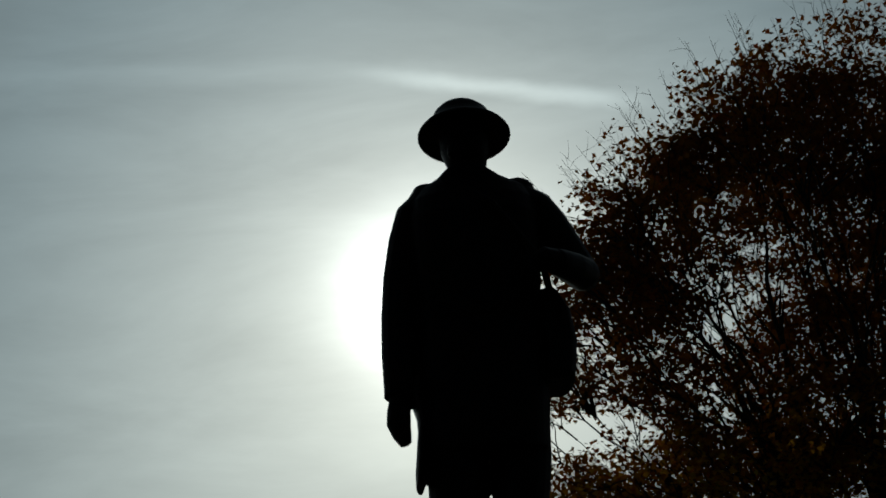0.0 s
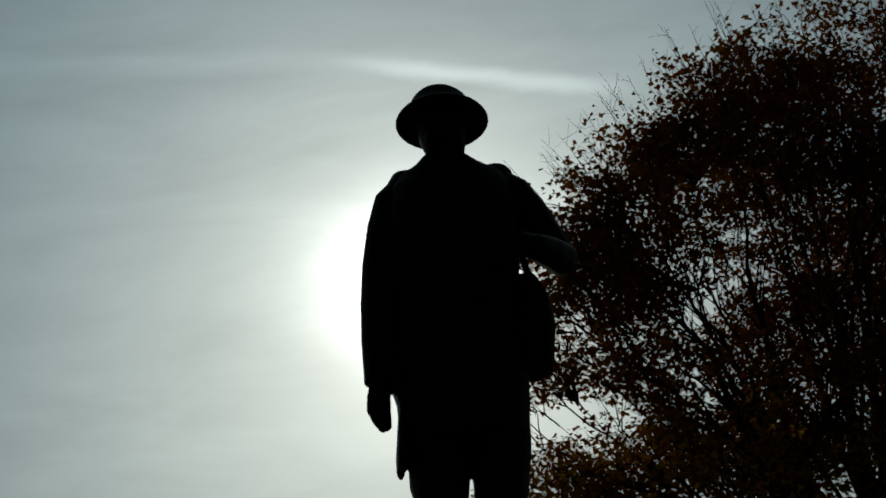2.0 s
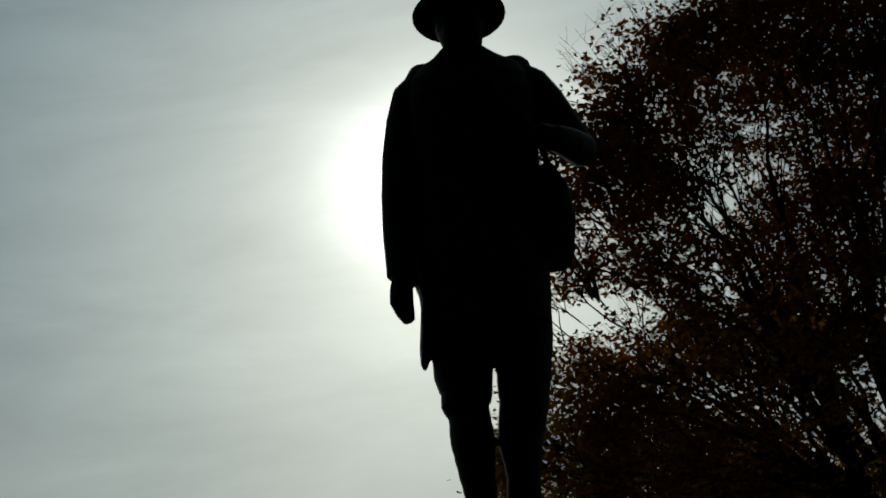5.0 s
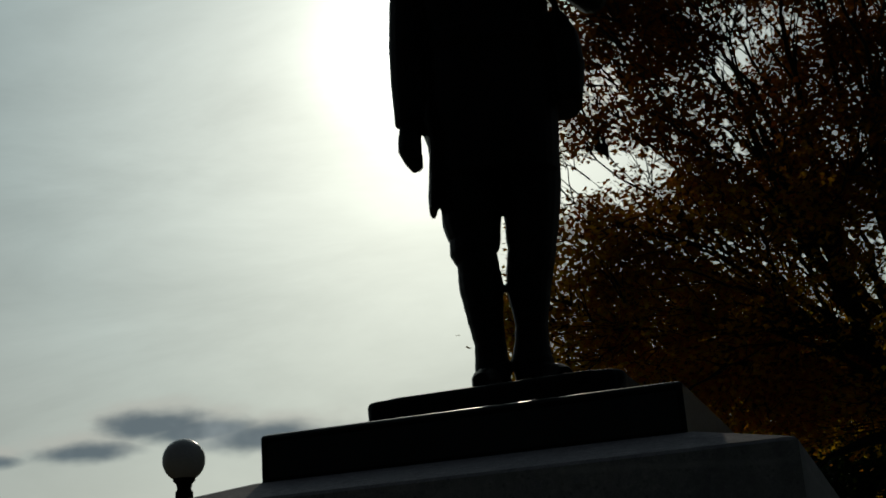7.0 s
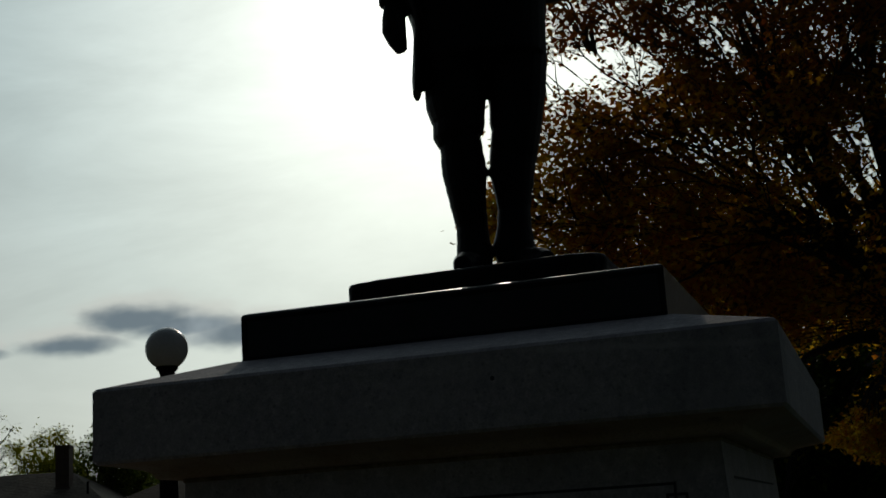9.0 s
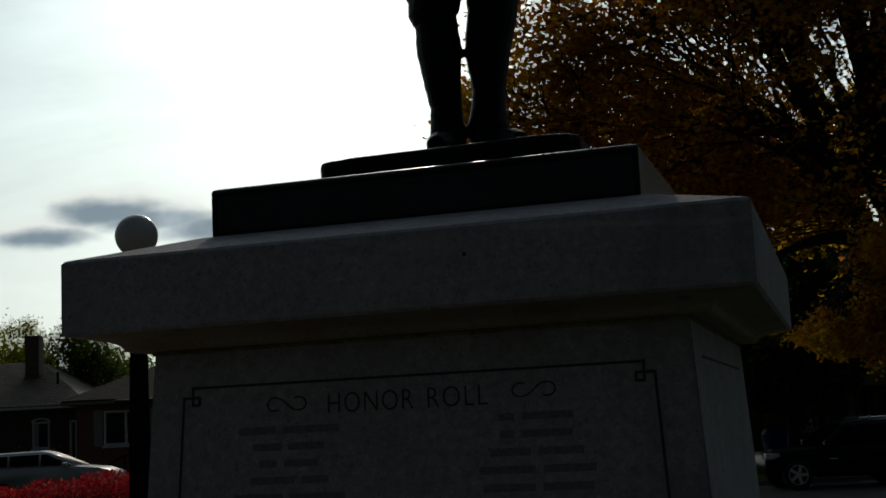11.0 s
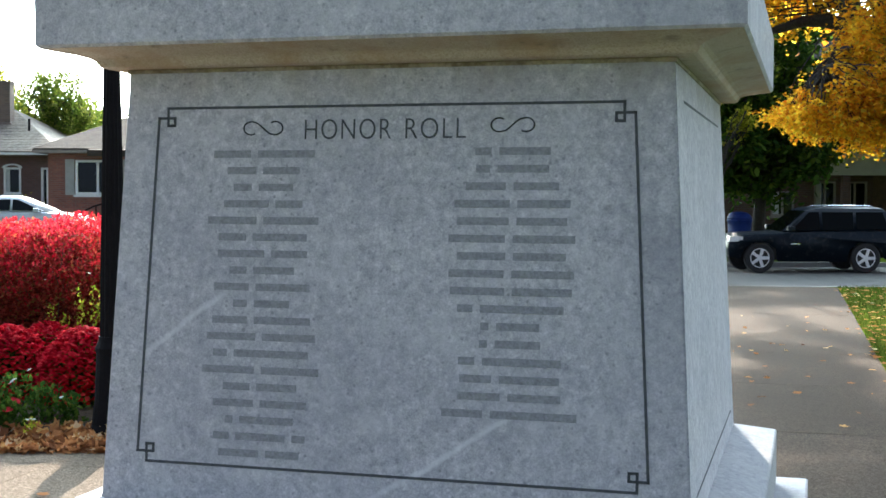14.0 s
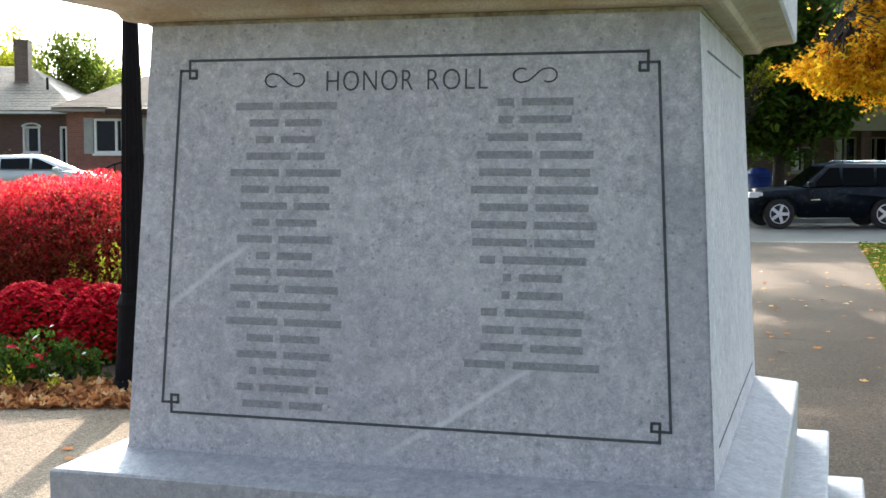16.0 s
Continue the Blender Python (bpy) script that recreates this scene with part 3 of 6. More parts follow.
def flourish(x, y, wide, m, turn=1):
    """An engraved lying double scroll."""
    bm = bmesh.new()
    first = []
    for i in range(22):
        a = radians(66 + 232 * i / 21)
        first.append((-wide * 0.31 + 0.0182 * math.cos(a), 0.0152 * math.sin(a)))
    first = first[::-1]
    second = [(-u, -v) for u, v in first]
    mid = []
    a, b = first[-1], second[-1]
    for j in range(15):
        t = j / 14
        h = t * t * (3 - 2 * t)
        mid.append((a[0] + (b[0] - a[0]) * t, a[1] + (b[1] - a[1]) * h))
    for run in (first, mid, second):
        for (a, b), (c, d) in zip(run, run[1:]):
            if abs(a - c) + abs(b - d) > 1e-4:
                strip(bm, x + turn * a, y + b, x + turn * c, y + d, 0.0033)
    return part("engraved_scroll", bm, INK, shaft, "engraved scroll ornament", m)


flourish(-0.298, 0.880 / RISE, 0.098, FRONT)
flourish(0.296, 0.882 / RISE, 0.098, FRONT, -1)


def bars(x, top, bottom, rows):
    """Rows of short bars, one bar to a word, centred on x."""
    n = len(rows)
    for i, words in enumerate(rows):
        y = (top + (bottom - top) * i / (n - 1)) / RISE
        total = sum(words) + 13 * (len(words) - 1)
        u = x - total * 0.00067
        for wd in words:
            bm = bmesh.new()
            box(bm, u, u + wd * 0.00134, y - 0.0086, y + 0.0086, 0.0002, 0.0010)
            part("inscription_bar", bm, CUT, shaft, "", FRONT)
            u += (wd + 13) * 0.00134


bars(-0.295, 0.820, 0.125, [(70, 106), (54, 68), (34, 64), (84, 50), (92, 102), (52, 100), (88, 66), (32, 76), (66, 100), (26, 66), (66, 104), (92, 98),
                            (26, 138), (98, 106), (50, 74), (76, 86), (14, 100), (30, 92, 24), (76, 62)])
bars(0.297, 0.824, 0.244, [(28, 86), (24, 86), (68, 76), (94, 88), (88, 84), (96, 104), (82, 88), (94, 104), (92, 100), (26, 140), (14, 72), (14, 76),
                           (28, 132), (54, 100), (72, 88), (70, 144)])

# ---------------------------------------------------------------- the statue, one mesh
bm = bmesh.new()
B = 2.439
# coat and trunk
oval_rings(bm, [(3.205, -0.006, 0.170, 0.0, 0.125), (3.215, -0.008, 0.188, 0.0, 0.137), (3.30, -0.010, 0.196, 0.0, 0.140), (3.40, -0.006, 0.200, 0.0, 0.138), (3.58, -0.004, 0.196, 0.0, 0.125),
                (3.66, -0.004, 0.192, 0.0, 0.120), (3.74, -0.004, 0.197, 0.0, 0.128), (3.88, -0.004, 0.207, -0.005, 0.138), (4.00, -0.004, 0.212, 0.0, 0.135),
                (4.07, -0.004, 0.205, 0.005, 0.118), (4.12, -0.002, 0.180, 0.010, 0.098), (4.165, -0.010, 0.115, 0.015, 0.080), (4.20, -0.018, 0.074, 0.010, 0.068)], 32, 2.5)
# hem that hangs lower at one side
oval_rings(bm, [(3.118, -0.211, 0.011, -0.02, 0.06), (3.16, -0.205, 0.018, -0.02, 0.08), (3.30, -0.193, 0.018, -0.01, 0.10), (3.345, -0.196, 0.018, -0.01, 0.10), (3.39, -0.206, 0.022, -0.01, 0.10), (3.45, -0.202, 0.018, 0.0, 0.10)], 12)
# belt
oval_rings(bm, [(3.625, -0.004, 0.197, 0.0, 0.126), (3.635, -0.004, 0.201, 0.0, 0.130), (3.680, -0.004, 0.201, 0.0, 0.130), (3.69, -0.004, 0.196, 0.0, 0.125)], 28, 2.4)
# shoulder straps and pack
oval_rings(bm, [(4.09, 0.155, 0.060, 0.01, 0.06), (4.14, 0.150, 0.052, 0.01, 0.05), (4.160, 0.145, 0.040, 0.01, 0.035)], 12)
oval_rings(bm, [(4.10, -0.16, 0.060, 0.01, 0.06), (4.145, -0.15, 0.045, 0.01, 0.045)], 12)
oval_rings(bm, [(3.62, 0.0, 0.14, 0.13, 0.06), (3.70, 0.0, 0.15, 0.15, 0.08), (4.0, 0.0, 0.15, 0.15, 0.08), (4.06, 0.0, 0.13, 0.13, 0.06)], 16, 4)
# hanging arm, cuff and curled fingers
tube(bm, [(-0.150, 0.01, 4.075, 0.068), (-0.198, 0.01, 4.035, 0.065), (-0.222, 0.01, 3.95, 0.062), (-0.240, 0.01, 3.82, 0.064), (-0.246, 0.00, 3.68, 0.067), (-0.252, -0.01, 3.55, 0.062), (-0.254, -0.02, 3.43, 0.055), (-0.254, -0.02, 3.404, 0.055)])
tube(bm, [(-0.258, -0.02, 3.41, 0.034), (-0.266, -0.02, 3.36, 0.036), (-0.268, -0.03, 3.320, 0.036), (-0.257, -0.035, 3.282, 0.029), (-0.247, -0.035, 3.252, 0.018)], 12)
tube(bm, [(-0.244, -0.05, 3.37, 0.014), (-0.240, -0.06, 3.32, 0.011), (-0.240, -0.06, 3.28, 0.009)], 8)
# bent arm
tube(bm, [(0.140, 0.01, 4.085, 0.066), (0.196, 0.01, 4.045, 0.072), (0.238, 0.01, 3.985, 0.068), (0.285, 0.02, 3.905, 0.062), (0.325, 0.02, 3.83, 0.058), (0.335, 0.0, 3.80, 0.054)])
tube(bm, [(0.335, 0.02, 3.815, 0.056), (0.320, -0.04, 3.79, 0.054), (0.285, -0.11, 3.775, 0.050), (0.245, -0.165, 3.765, 0.044), (0.225, -0.19, 3.76, 0.040)])
tube(bm, [(0.235, -0.18, 3.765, 0.036), (0.190, -0.21, 3.76, 0.038), (0.160, -0.215, 3.75, 0.026)], 10)
# side bag and its strap
oval_rings(bm, [(3.425, 0.215, 0.040, 0.0, 0.085), (3.44, 0.222, 0.050, 0.0, 0.10), (3.55, 0.232, 0.056, 0.0, 0.11), (3.65, 0.226, 0.052, 0.0, 0.105), (3.72, 0.205, 0.040, 0.0, 0.09)], 18, 3.2)
tube(bm, [(0.225, -0.06, 3.68, 0.012), (0.190, -0.12, 3.80, 0.012), (0.05, -0.145, 4.0, 0.012), (-0.10, -0.09, 4.13, 0.012)], 8)
# neck, head, helmet
oval_rings(bm, [(4.15, -0.012, 0.072, 0.010, 0.070), (4.20, -0.014, 0.062, 0.005, 0.066), (4.23, -0.016, 0.068, -0.01, 0.080), (4.27, -0.020, 0.080, -0.015, 0.096), (4.33, -0.020, 0.084, -0.010, 0.102), (4.40, -0.020, 0.080, 0.0, 0.098)], 24)
oval_rings(bm, [(4.222, -0.05, 0.028, -0.075, 0.03), (4.24, -0.045, 0.036, -0.07, 0.035), (4.27, -0.04, 0.036, -0.07, 0.03)], 12)
oval_rings(bm, [(4.334, -0.018, 0.155, 0.0, 0.170), (4.340, -0.018, 0.158, 0.0, 0.173), (4.352, -0.018, 0.150, 0.0, 0.165), (4.372, -0.020, 0.118, 0.0, 0.135), (4.395, -0.022, 0.106, 0.0, 0.120),
                (4.42, -0.024, 0.095, 0.0, 0.108), (4.441, -0.026, 0.076, 0.0, 0.086), (4.454, -0.028, 0.048, 0.0, 0.054), (4.459, -0.028, 0.014, 0.0, 0.014)], 36)
# legs: breeches, wound puttees, boots
def leg(rows):
    """A leg from rows of (z, centre, radius), with wound puttees below the knee."""
    dense = []
    for (za, ca, ra), (zb, cb, rb) in zip(rows, rows[1:]):
        n = max(1, round((za - zb) / 0.011))
        for i in range(n):
            t = i / n
            z = za + (zb - za) * t
            wind = 0.0007 * math.sin(z * 2 * math.pi / 0.044) if z < 2.95 else 0.0
            dense.append((ca + (cb - ca) * t, 0.012 if z < 2.95 else 0.0, z, ra + (rb - ra) * t + wind))
    tube(bm, dense, 18, 1.08)


leg([(3.30, -0.098, 0.090), (3.20, -0.098, 0.0895), (3.15, -0.097, 0.0905), (3.084, -0.0975, 0.0890), (3.029, -0.0925, 0.0775), (2.993, -0.099, 0.0725), (2.972, -0.0905, 0.0615), (2.888, -0.0855, 0.0665),
     (2.783, -0.0800, 0.0530), (2.714, -0.0725, 0.0465), (2.65, -0.072, 0.0505), (2.58, -0.074, 0.055)])
leg([(3.30, 0.095, 0.091), (3.20, 0.0925, 0.0895), (3.15, 0.0885, 0.0872), (3.07, 0.0815, 0.0813), (3.017, 0.0755, 0.0770), (2.995, 0.0755, 0.0730), (2.929, 0.0625, 0.0705), (2.874, 0.0545, 0.0670), (2.846, 0.0545, 0.0630),
     (2.79, 0.0535, 0.0525), (2.755, 0.0525, 0.0485), (2.70, 0.0485, 0.0520), (2.655, 0.0455, 0.0620), (2.59, 0.054, 0.060)])
for x, turn in ((-0.076, -0.03), (0.062, 0.050)):
    tube(bm, [(x, 0.075, 2.590, 0.034), (x, 0.03, 2.598, 0.041), (x + turn * 0.4, -0.06, 2.590, 0.039), (x + turn * 0.9, -0.14, 2.576, 0.036), (x + turn * 1.2, -0.19, 2.566, 0.024)], 12)
# the uneven slab of ground he stands on, square to the plinth
loops = []
for z, k in ((B, 0.99), (B + 0.03, 1.0), (B + 0.080, 1.0), (B + 0.092, 0.99), (B + 0.097, 0.965), (B + 0.110, 0.55), (B + 0.116, 0.2)):
    loop = []
    for i in range(64):
        a = 2 * math.pi * (i + 0.5) / 64
        c, s = math.cos(a), math.sin(a)
        e = 2 / 22
        wob = 1 + 0.02 * noise.noise(Vector((c * 3, s * 3, z * 9)))
        x = 0.360 * math.copysign(abs(c) ** e, c) * k * wob
        y = 0.315 * math.copysign(abs(s) ** e, s) * k * wob
        ca, sa = math.cos(radians(18)), math.sin(radians(18))
        up_ = (0.010 * noise.noise(Vector((x * 9, y * 9, 3.0))) + 0.016 * max(0.0, 1 - abs(x) / 0.25)) * (z > B + 0.06)
        loop.append((x * ca + y * sa, y * ca - x * sa, z + up_))
    loops.append(loop)
rings(bm, loops)
statue = part("soldier_statue", bm, BRONZE, None, "", pose(0, 0, 0.0015, 0, 0, 18), True)
tagged(statue, "dark bronze statue of a helmeted soldier on the pedestal", "statue")
rem = statue.modifiers.new("fuse", "REMESH")
rem.mode, rem.voxel_size, rem.use_smooth_shade = "VOXEL", 0.0048, True

# ---------------------------------------------------------------- ground, plaza, road
FAR = 2500.0


def sheet(name, profile, r0, r1, mat, label, category):
    """A sheet along the site's r axis, from rows of (f, z)."""
    vs = [(r, f, z) for f, z in profile for r in (r0, r1)]
    fs = [(2 * i, 2 * i + 1, 2 * i + 3, 2 * i + 2) for i in range(len(profile) - 1)]
    ob = part(name, mesh_of(name, vs, fs, mat), mat, None, "", SITE)
    return tagged(ob, label, category, "", "structure")


ROAD0, ROAD1, SUNK = 24.95, 34.6, -0.12
sheet("ground", [(-FAR, 0), (ROAD0, 0), (ROAD0 + 0.01, SUNK), (ROAD1, SUNK), (ROAD1 + 0.01, 0), (FAR, 0)], -FAR, FAR, GRASS, "green lawn with brown fallen leaves beside the paving", "lawn")
bm = boxed(-300, 300, ROAD0 + 0.18, ROAD1 - 0.18, SUNK - 0.05, SUNK + 0.006)
tagged(part("road", bm, ASPHALT, None, "", SITE), "pale grey worn asphalt street", "road", "", "structure")
for f0, f1 in ((ROAD0, ROAD0 + 0.18), (ROAD1 - 0.18, ROAD1)):
    kerb = thing("kerb", SITE, "low concrete kerb along the street", "kerb", "kerbs", "structure")
    for i in range(24):
        part("kerb_stone", boxed(-12 + i * 1.5 + 0.004, -12 + (i + 1) * 1.5 - 0.004, f0, f1, SUNK - 0.05, 0.012, 0.015), KERB, kerb)

# paving: slabs in the path's own frame, with open joints
PATH = SITE @ pose(2.08, 6.96, 0, 0, 0, -15.6)         # local y runs along the path
plaza = thing("plaza", PATH, "worn exposed-aggregate concrete paving round the memorial", "paving", "", "structure")
for j in range(-5, 8):
    wide = range(-5, 1) if j < 1 else range(-2, 1)
    for i in wide:
        if i == -1:
            continue
        x0, x1 = (i * 2.2 - 0.2, (i + 1) * 2.2 - 0.2) if i < 0 else (-2.4, 0.86)
        y0, y1 = j * 2.5, (j + 1) * 2.5
        if j == 7:
            y1 = y0 + 1.1
        part("slab", boxed(x0 + 0.003, x1 - 0.003, y0 + 0.003, y1 - 0.003, -0.06, 0.012 + 0.0007 * ((i * 7 + j * 3) % 3)), SUNLIT_PLAZA if i < -1 and j < 1 else PLAZA, plaza)


# ---------------------------------------------------------------- foliage helpers
def leaf_shape(lobes):
    """Outline of a leaf one unit long, lying along +y, as (x, y, z)."""
    if lobes == 2:
        return [(0, -0.04, 0), (0.52, 0.28, -0.03), (0.20, 0.60, 0.03), (0, 1.0, -0.08), (-0.20, 0.60, 0.03), (-0.52, 0.28, -0.03)]
    if lobes:
        return [(0, -0.05, 0), (0.42, 0.12, 0.03), (0.50, 0.58, -0.06), (0.20, 0.62, 0.02), (0, 1.0, -0.08), (-0.20, 0.62, 0.02), (-0.50, 0.58, -0.06), (-0.42, 0.12, 0.03)]
    return [(0, 0, 0), (0.26, 0.35, 0.05), (0.18, 0.75, 0.02), (0, 1.0, -0.08), (-0.18, 0.75, 0.02), (-0.26, 0.35, 0.05)]


def leaves(name, places, size, mat, rng, lobes=False, hang=0.35, upright=False, m=None):
    """One mesh of many leaves at the given places (n x 3)."""
    shape = np.array(leaf_shape(lobes))
    n, k = len(places), len(shape)
    a, b, c = rng.uniform(0, 2 * np.pi, n), rng.normal(-hang, 0.55, n), rng.uniform(-0.9, 0.9, n)
    if upright:
        b = rng.normal(0.7, 0.4, n)
    ln = np.stack([np.cos(a) * np.cos(b), np.sin(a) * np.cos(b), np.sin(b)], -1)
    side = np.stack([-np.sin(a), np.cos(a), np.zeros(n)], -1)
    up = np.cross(side, ln)
    side, up = side * np.cos(c)[:, None] + up * np.sin(c)[:, None], up * np.cos(c)[:, None] - side * np.sin(c)[:, None]
    s = (size * rng.uniform(0.65, 1.3, n))[:, None, None]
    v = places[:, None, :] + s * (shape[None, :, 0:1] * side[:, None] + shape[None, :, 1:2] * ln[:, None] + shape[None, :, 2:3] * up[:, None])
    me = bpy.data.meshes.new(name)
    me.vertices.add(n * k)
    me.vertices.foreach_set("co", v.reshape(-1).astype(np.float32))
    me.loops.add(n * k)
    me.loops.foreach_set("vertex_index", np.arange(n * k, dtype=np.int32))
    me.polygons.add(n)
    me.polygons.foreach_set("loop_start", np.arange(0, n * k, k, dtype=np.int32))
    me.polygons.foreach_set("loop_total", np.full(n, k, dtype=np.int32))
    me.materials.append(mat)
    me.update(calc_edges=True)
    me.validate()
    return me


def sticks(name, runs, mat, n=6):
    """One mesh of tapering branches: each run is a list of (Vector, radius)."""
    verts, faces = [], []
    for run in runs:
        base = len(verts)
        sides = n if run[0][1] > 0.02 else 4 if run[0][1] > 0.009 else 3
        for i, (p, r) in enumerate(run):
            way = (run[min(i + 1, len(run) - 1)][0] - run[max(i - 1, 0)][0]).normalized()
            x = way.cross(Vector((0.3, 0.9, 0.2))).normalized()
            y = way.cross(x)
            for k in range(sides):
                a = 2 * math.pi * k / sides
                verts.append(p + r * (math.cos(a) * x + math.sin(a) * y))
        for i in range(len(run) - 1):
            for k in range(sides):
                q = base + i * sides
                faces.append((q + k, q + (k + 1) % sides, q + sides + (k + 1) % sides, q + sides + k))
        faces.append(tuple(base + (len(run) - 1) * sides + k for k in range(sides)))
    return mesh_of(name, verts, faces, mat, True)


def bend(a, b, r0, r1, rnd, steps=6, wild=0.08, lift=0.0):
    """A crooked run from a to b."""
    out, d = [], (b - a).length
    off = Vector((rnd.uniform(-1, 1), rnd.uniform(-1, 1), rnd.uniform(-1, 1))) * wild * d
    for i in range(steps + 1):
        t = i / steps
        p = a.lerp(b, t) + off * math.sin(math.pi * t) + Vector((0, 0, lift * d * math.sin(math.pi * t)))
        p += Vector((rnd.uniform(-1, 1), rnd.uniform(-1, 1), rnd.uniform(-1, 1))) * wild * 0.25 * d * (0 < i < steps)
        out.append((p, r0 + (r1 - r0) * t))
    return out


def along(run, t):
    i = min(int(t * (len(run) - 1)), len(run) - 2)
    u = t * (len(run) - 1) - i
    return run[i][0].lerp(run[i + 1][0], u), run[i][1] + (run[i + 1][1] - run[i][1]) * u


def make_tree(name, base, fork, centre, radii, seed, limbs, subs, twigs, per_twig, size, mat, label, lobes=False, trunk_r=0.22, bare=0.0, extra=(), spread=0.28, gaps=()):
    """A tree in site axes: trunk to the fork, limbs into an oval crown, branches, twigs, and leaves along the twigs."""
    rnd, rng = random.Random(seed), np.random.default_rng(seed)
    base, fork, centre = Vector(base), Vector(fork), Vector(centre)
    tree = thing(name, SITE @ Matrix.Translation(base), label, "tree")
    base_ = base.copy()
    trunk = bend(base, fork, trunk_r, trunk_r * 0.8, rnd, 6, 0.03)
    trunk[0] = (base - Vector((0, 0, 0.05)), trunk_r * 1.35)
    part("trunk", sticks("trunk", [[(p - base_, r) for p, r in trunk]], BARK, 12), BARK, tree)

    big, small, spots = [], [], []
    targets = [Vector(e) for e in extra]
    for i in range(limbs):
        h = 1 - 1.78 * (i + 0.5) / limbs
        a = 2.39996 * i + rnd.uniform(-0.25, 0.25)
        q = math.sqrt(1 - h * h) if h > 0 else (1 - h * h) ** 0.25
        u = Vector((q * math.cos(a), q * math.sin(a), h)) * rnd.uniform(0.80, 0.98)
        targets.append(centre + Vector((u.x * radii[0], u.y * radii[1], u.z * radii[2])))
    for tip in targets:
        start, r0 = along(trunk, rnd.uniform(0.72, 1.0))
        limb = bend(start, tip, trunk_r * rnd.uniform(0.34, 0.5), 0.018, rnd, 9, 0.08, 0.06)
        big.append(limb)
        for _ in range(subs):
            t = 1 - 0.78 * rnd.random() ** 1.35
            p, r = along(limb, t)
            q = p + Vector((rnd.gauss(0, 1), rnd.gauss(0, 1), rnd.gauss(0.15, 0.75))).normalized() * rnd.uniform(0.14, 0.34) * min(radii) * (1.15 - 0.5 * t)
            e = Vector(((q.x - centre.x) / radii[0], (q.y - centre.y) / radii[1], (q.z - centre.z) / radii[2])).length
            if e > 1.0 and not any((tip - Vector(x)).length < 0.01 for x in extra):
                q = centre + (q - centre) * (rnd.uniform(0.9, 1.04) / e)
            sub = bend(p, q, max(0.012, r * 0.5), 0.006, rnd, 5, 0.12, 0.03)
            small.append(sub)
            for _ in range(twigs):
                a, ra = along(sub, rnd.uniform(0.2, 1.0))
                b = a + Vector((rnd.gauss(0, 1), rnd.gauss(0, 1), rnd.gauss(0.1, 0.7))).normalized() * rnd.uniform(0.3, 0.75) * spread * 2.2
                run = bend(a, b, 0.006, 0.003, rnd, 3, 0.12)
                small.append(run)
                if any((b - Vector(g[:3])).length < g[3] for g in gaps) and rnd.random() < 0.97:
                    continue
                out = Vector(((b.x - centre.x) / radii[0], (b.y - centre.y) / radii[1], (b.z - centre.z) / radii[2])).length
                if rnd.random() >= bare + (0.75 if out > 1.06 else 0.0):
                    k = rng.poisson(per_twig)
                    t = rng.uniform(0.1, 1.1, k)[:, None]
                    spots.append(np.array(a)[None] * (1 - t) + np.array(b)[None] * t + rng.normal(0, spread * 0.33, (k, 3)))
    for i, limb in enumerate(big):
        part("limb", sticks("limb", [[(p - base_, r) for p, r in limb]], BARK, 8), BARK, tree)
    tw = part("branchwork", sticks("branchwork", [[(p - base_, r) for p, r in run] for run in small], BARK, 5), BARK, tree)
    tagged(tw, kind="stuff")
    pts = np.concatenate(spots) - np.array(base_)
    tagged(part("crown", leaves("crown", pts, size, mat, rng, lobes), mat, tree), kind="stuff")
    return tree


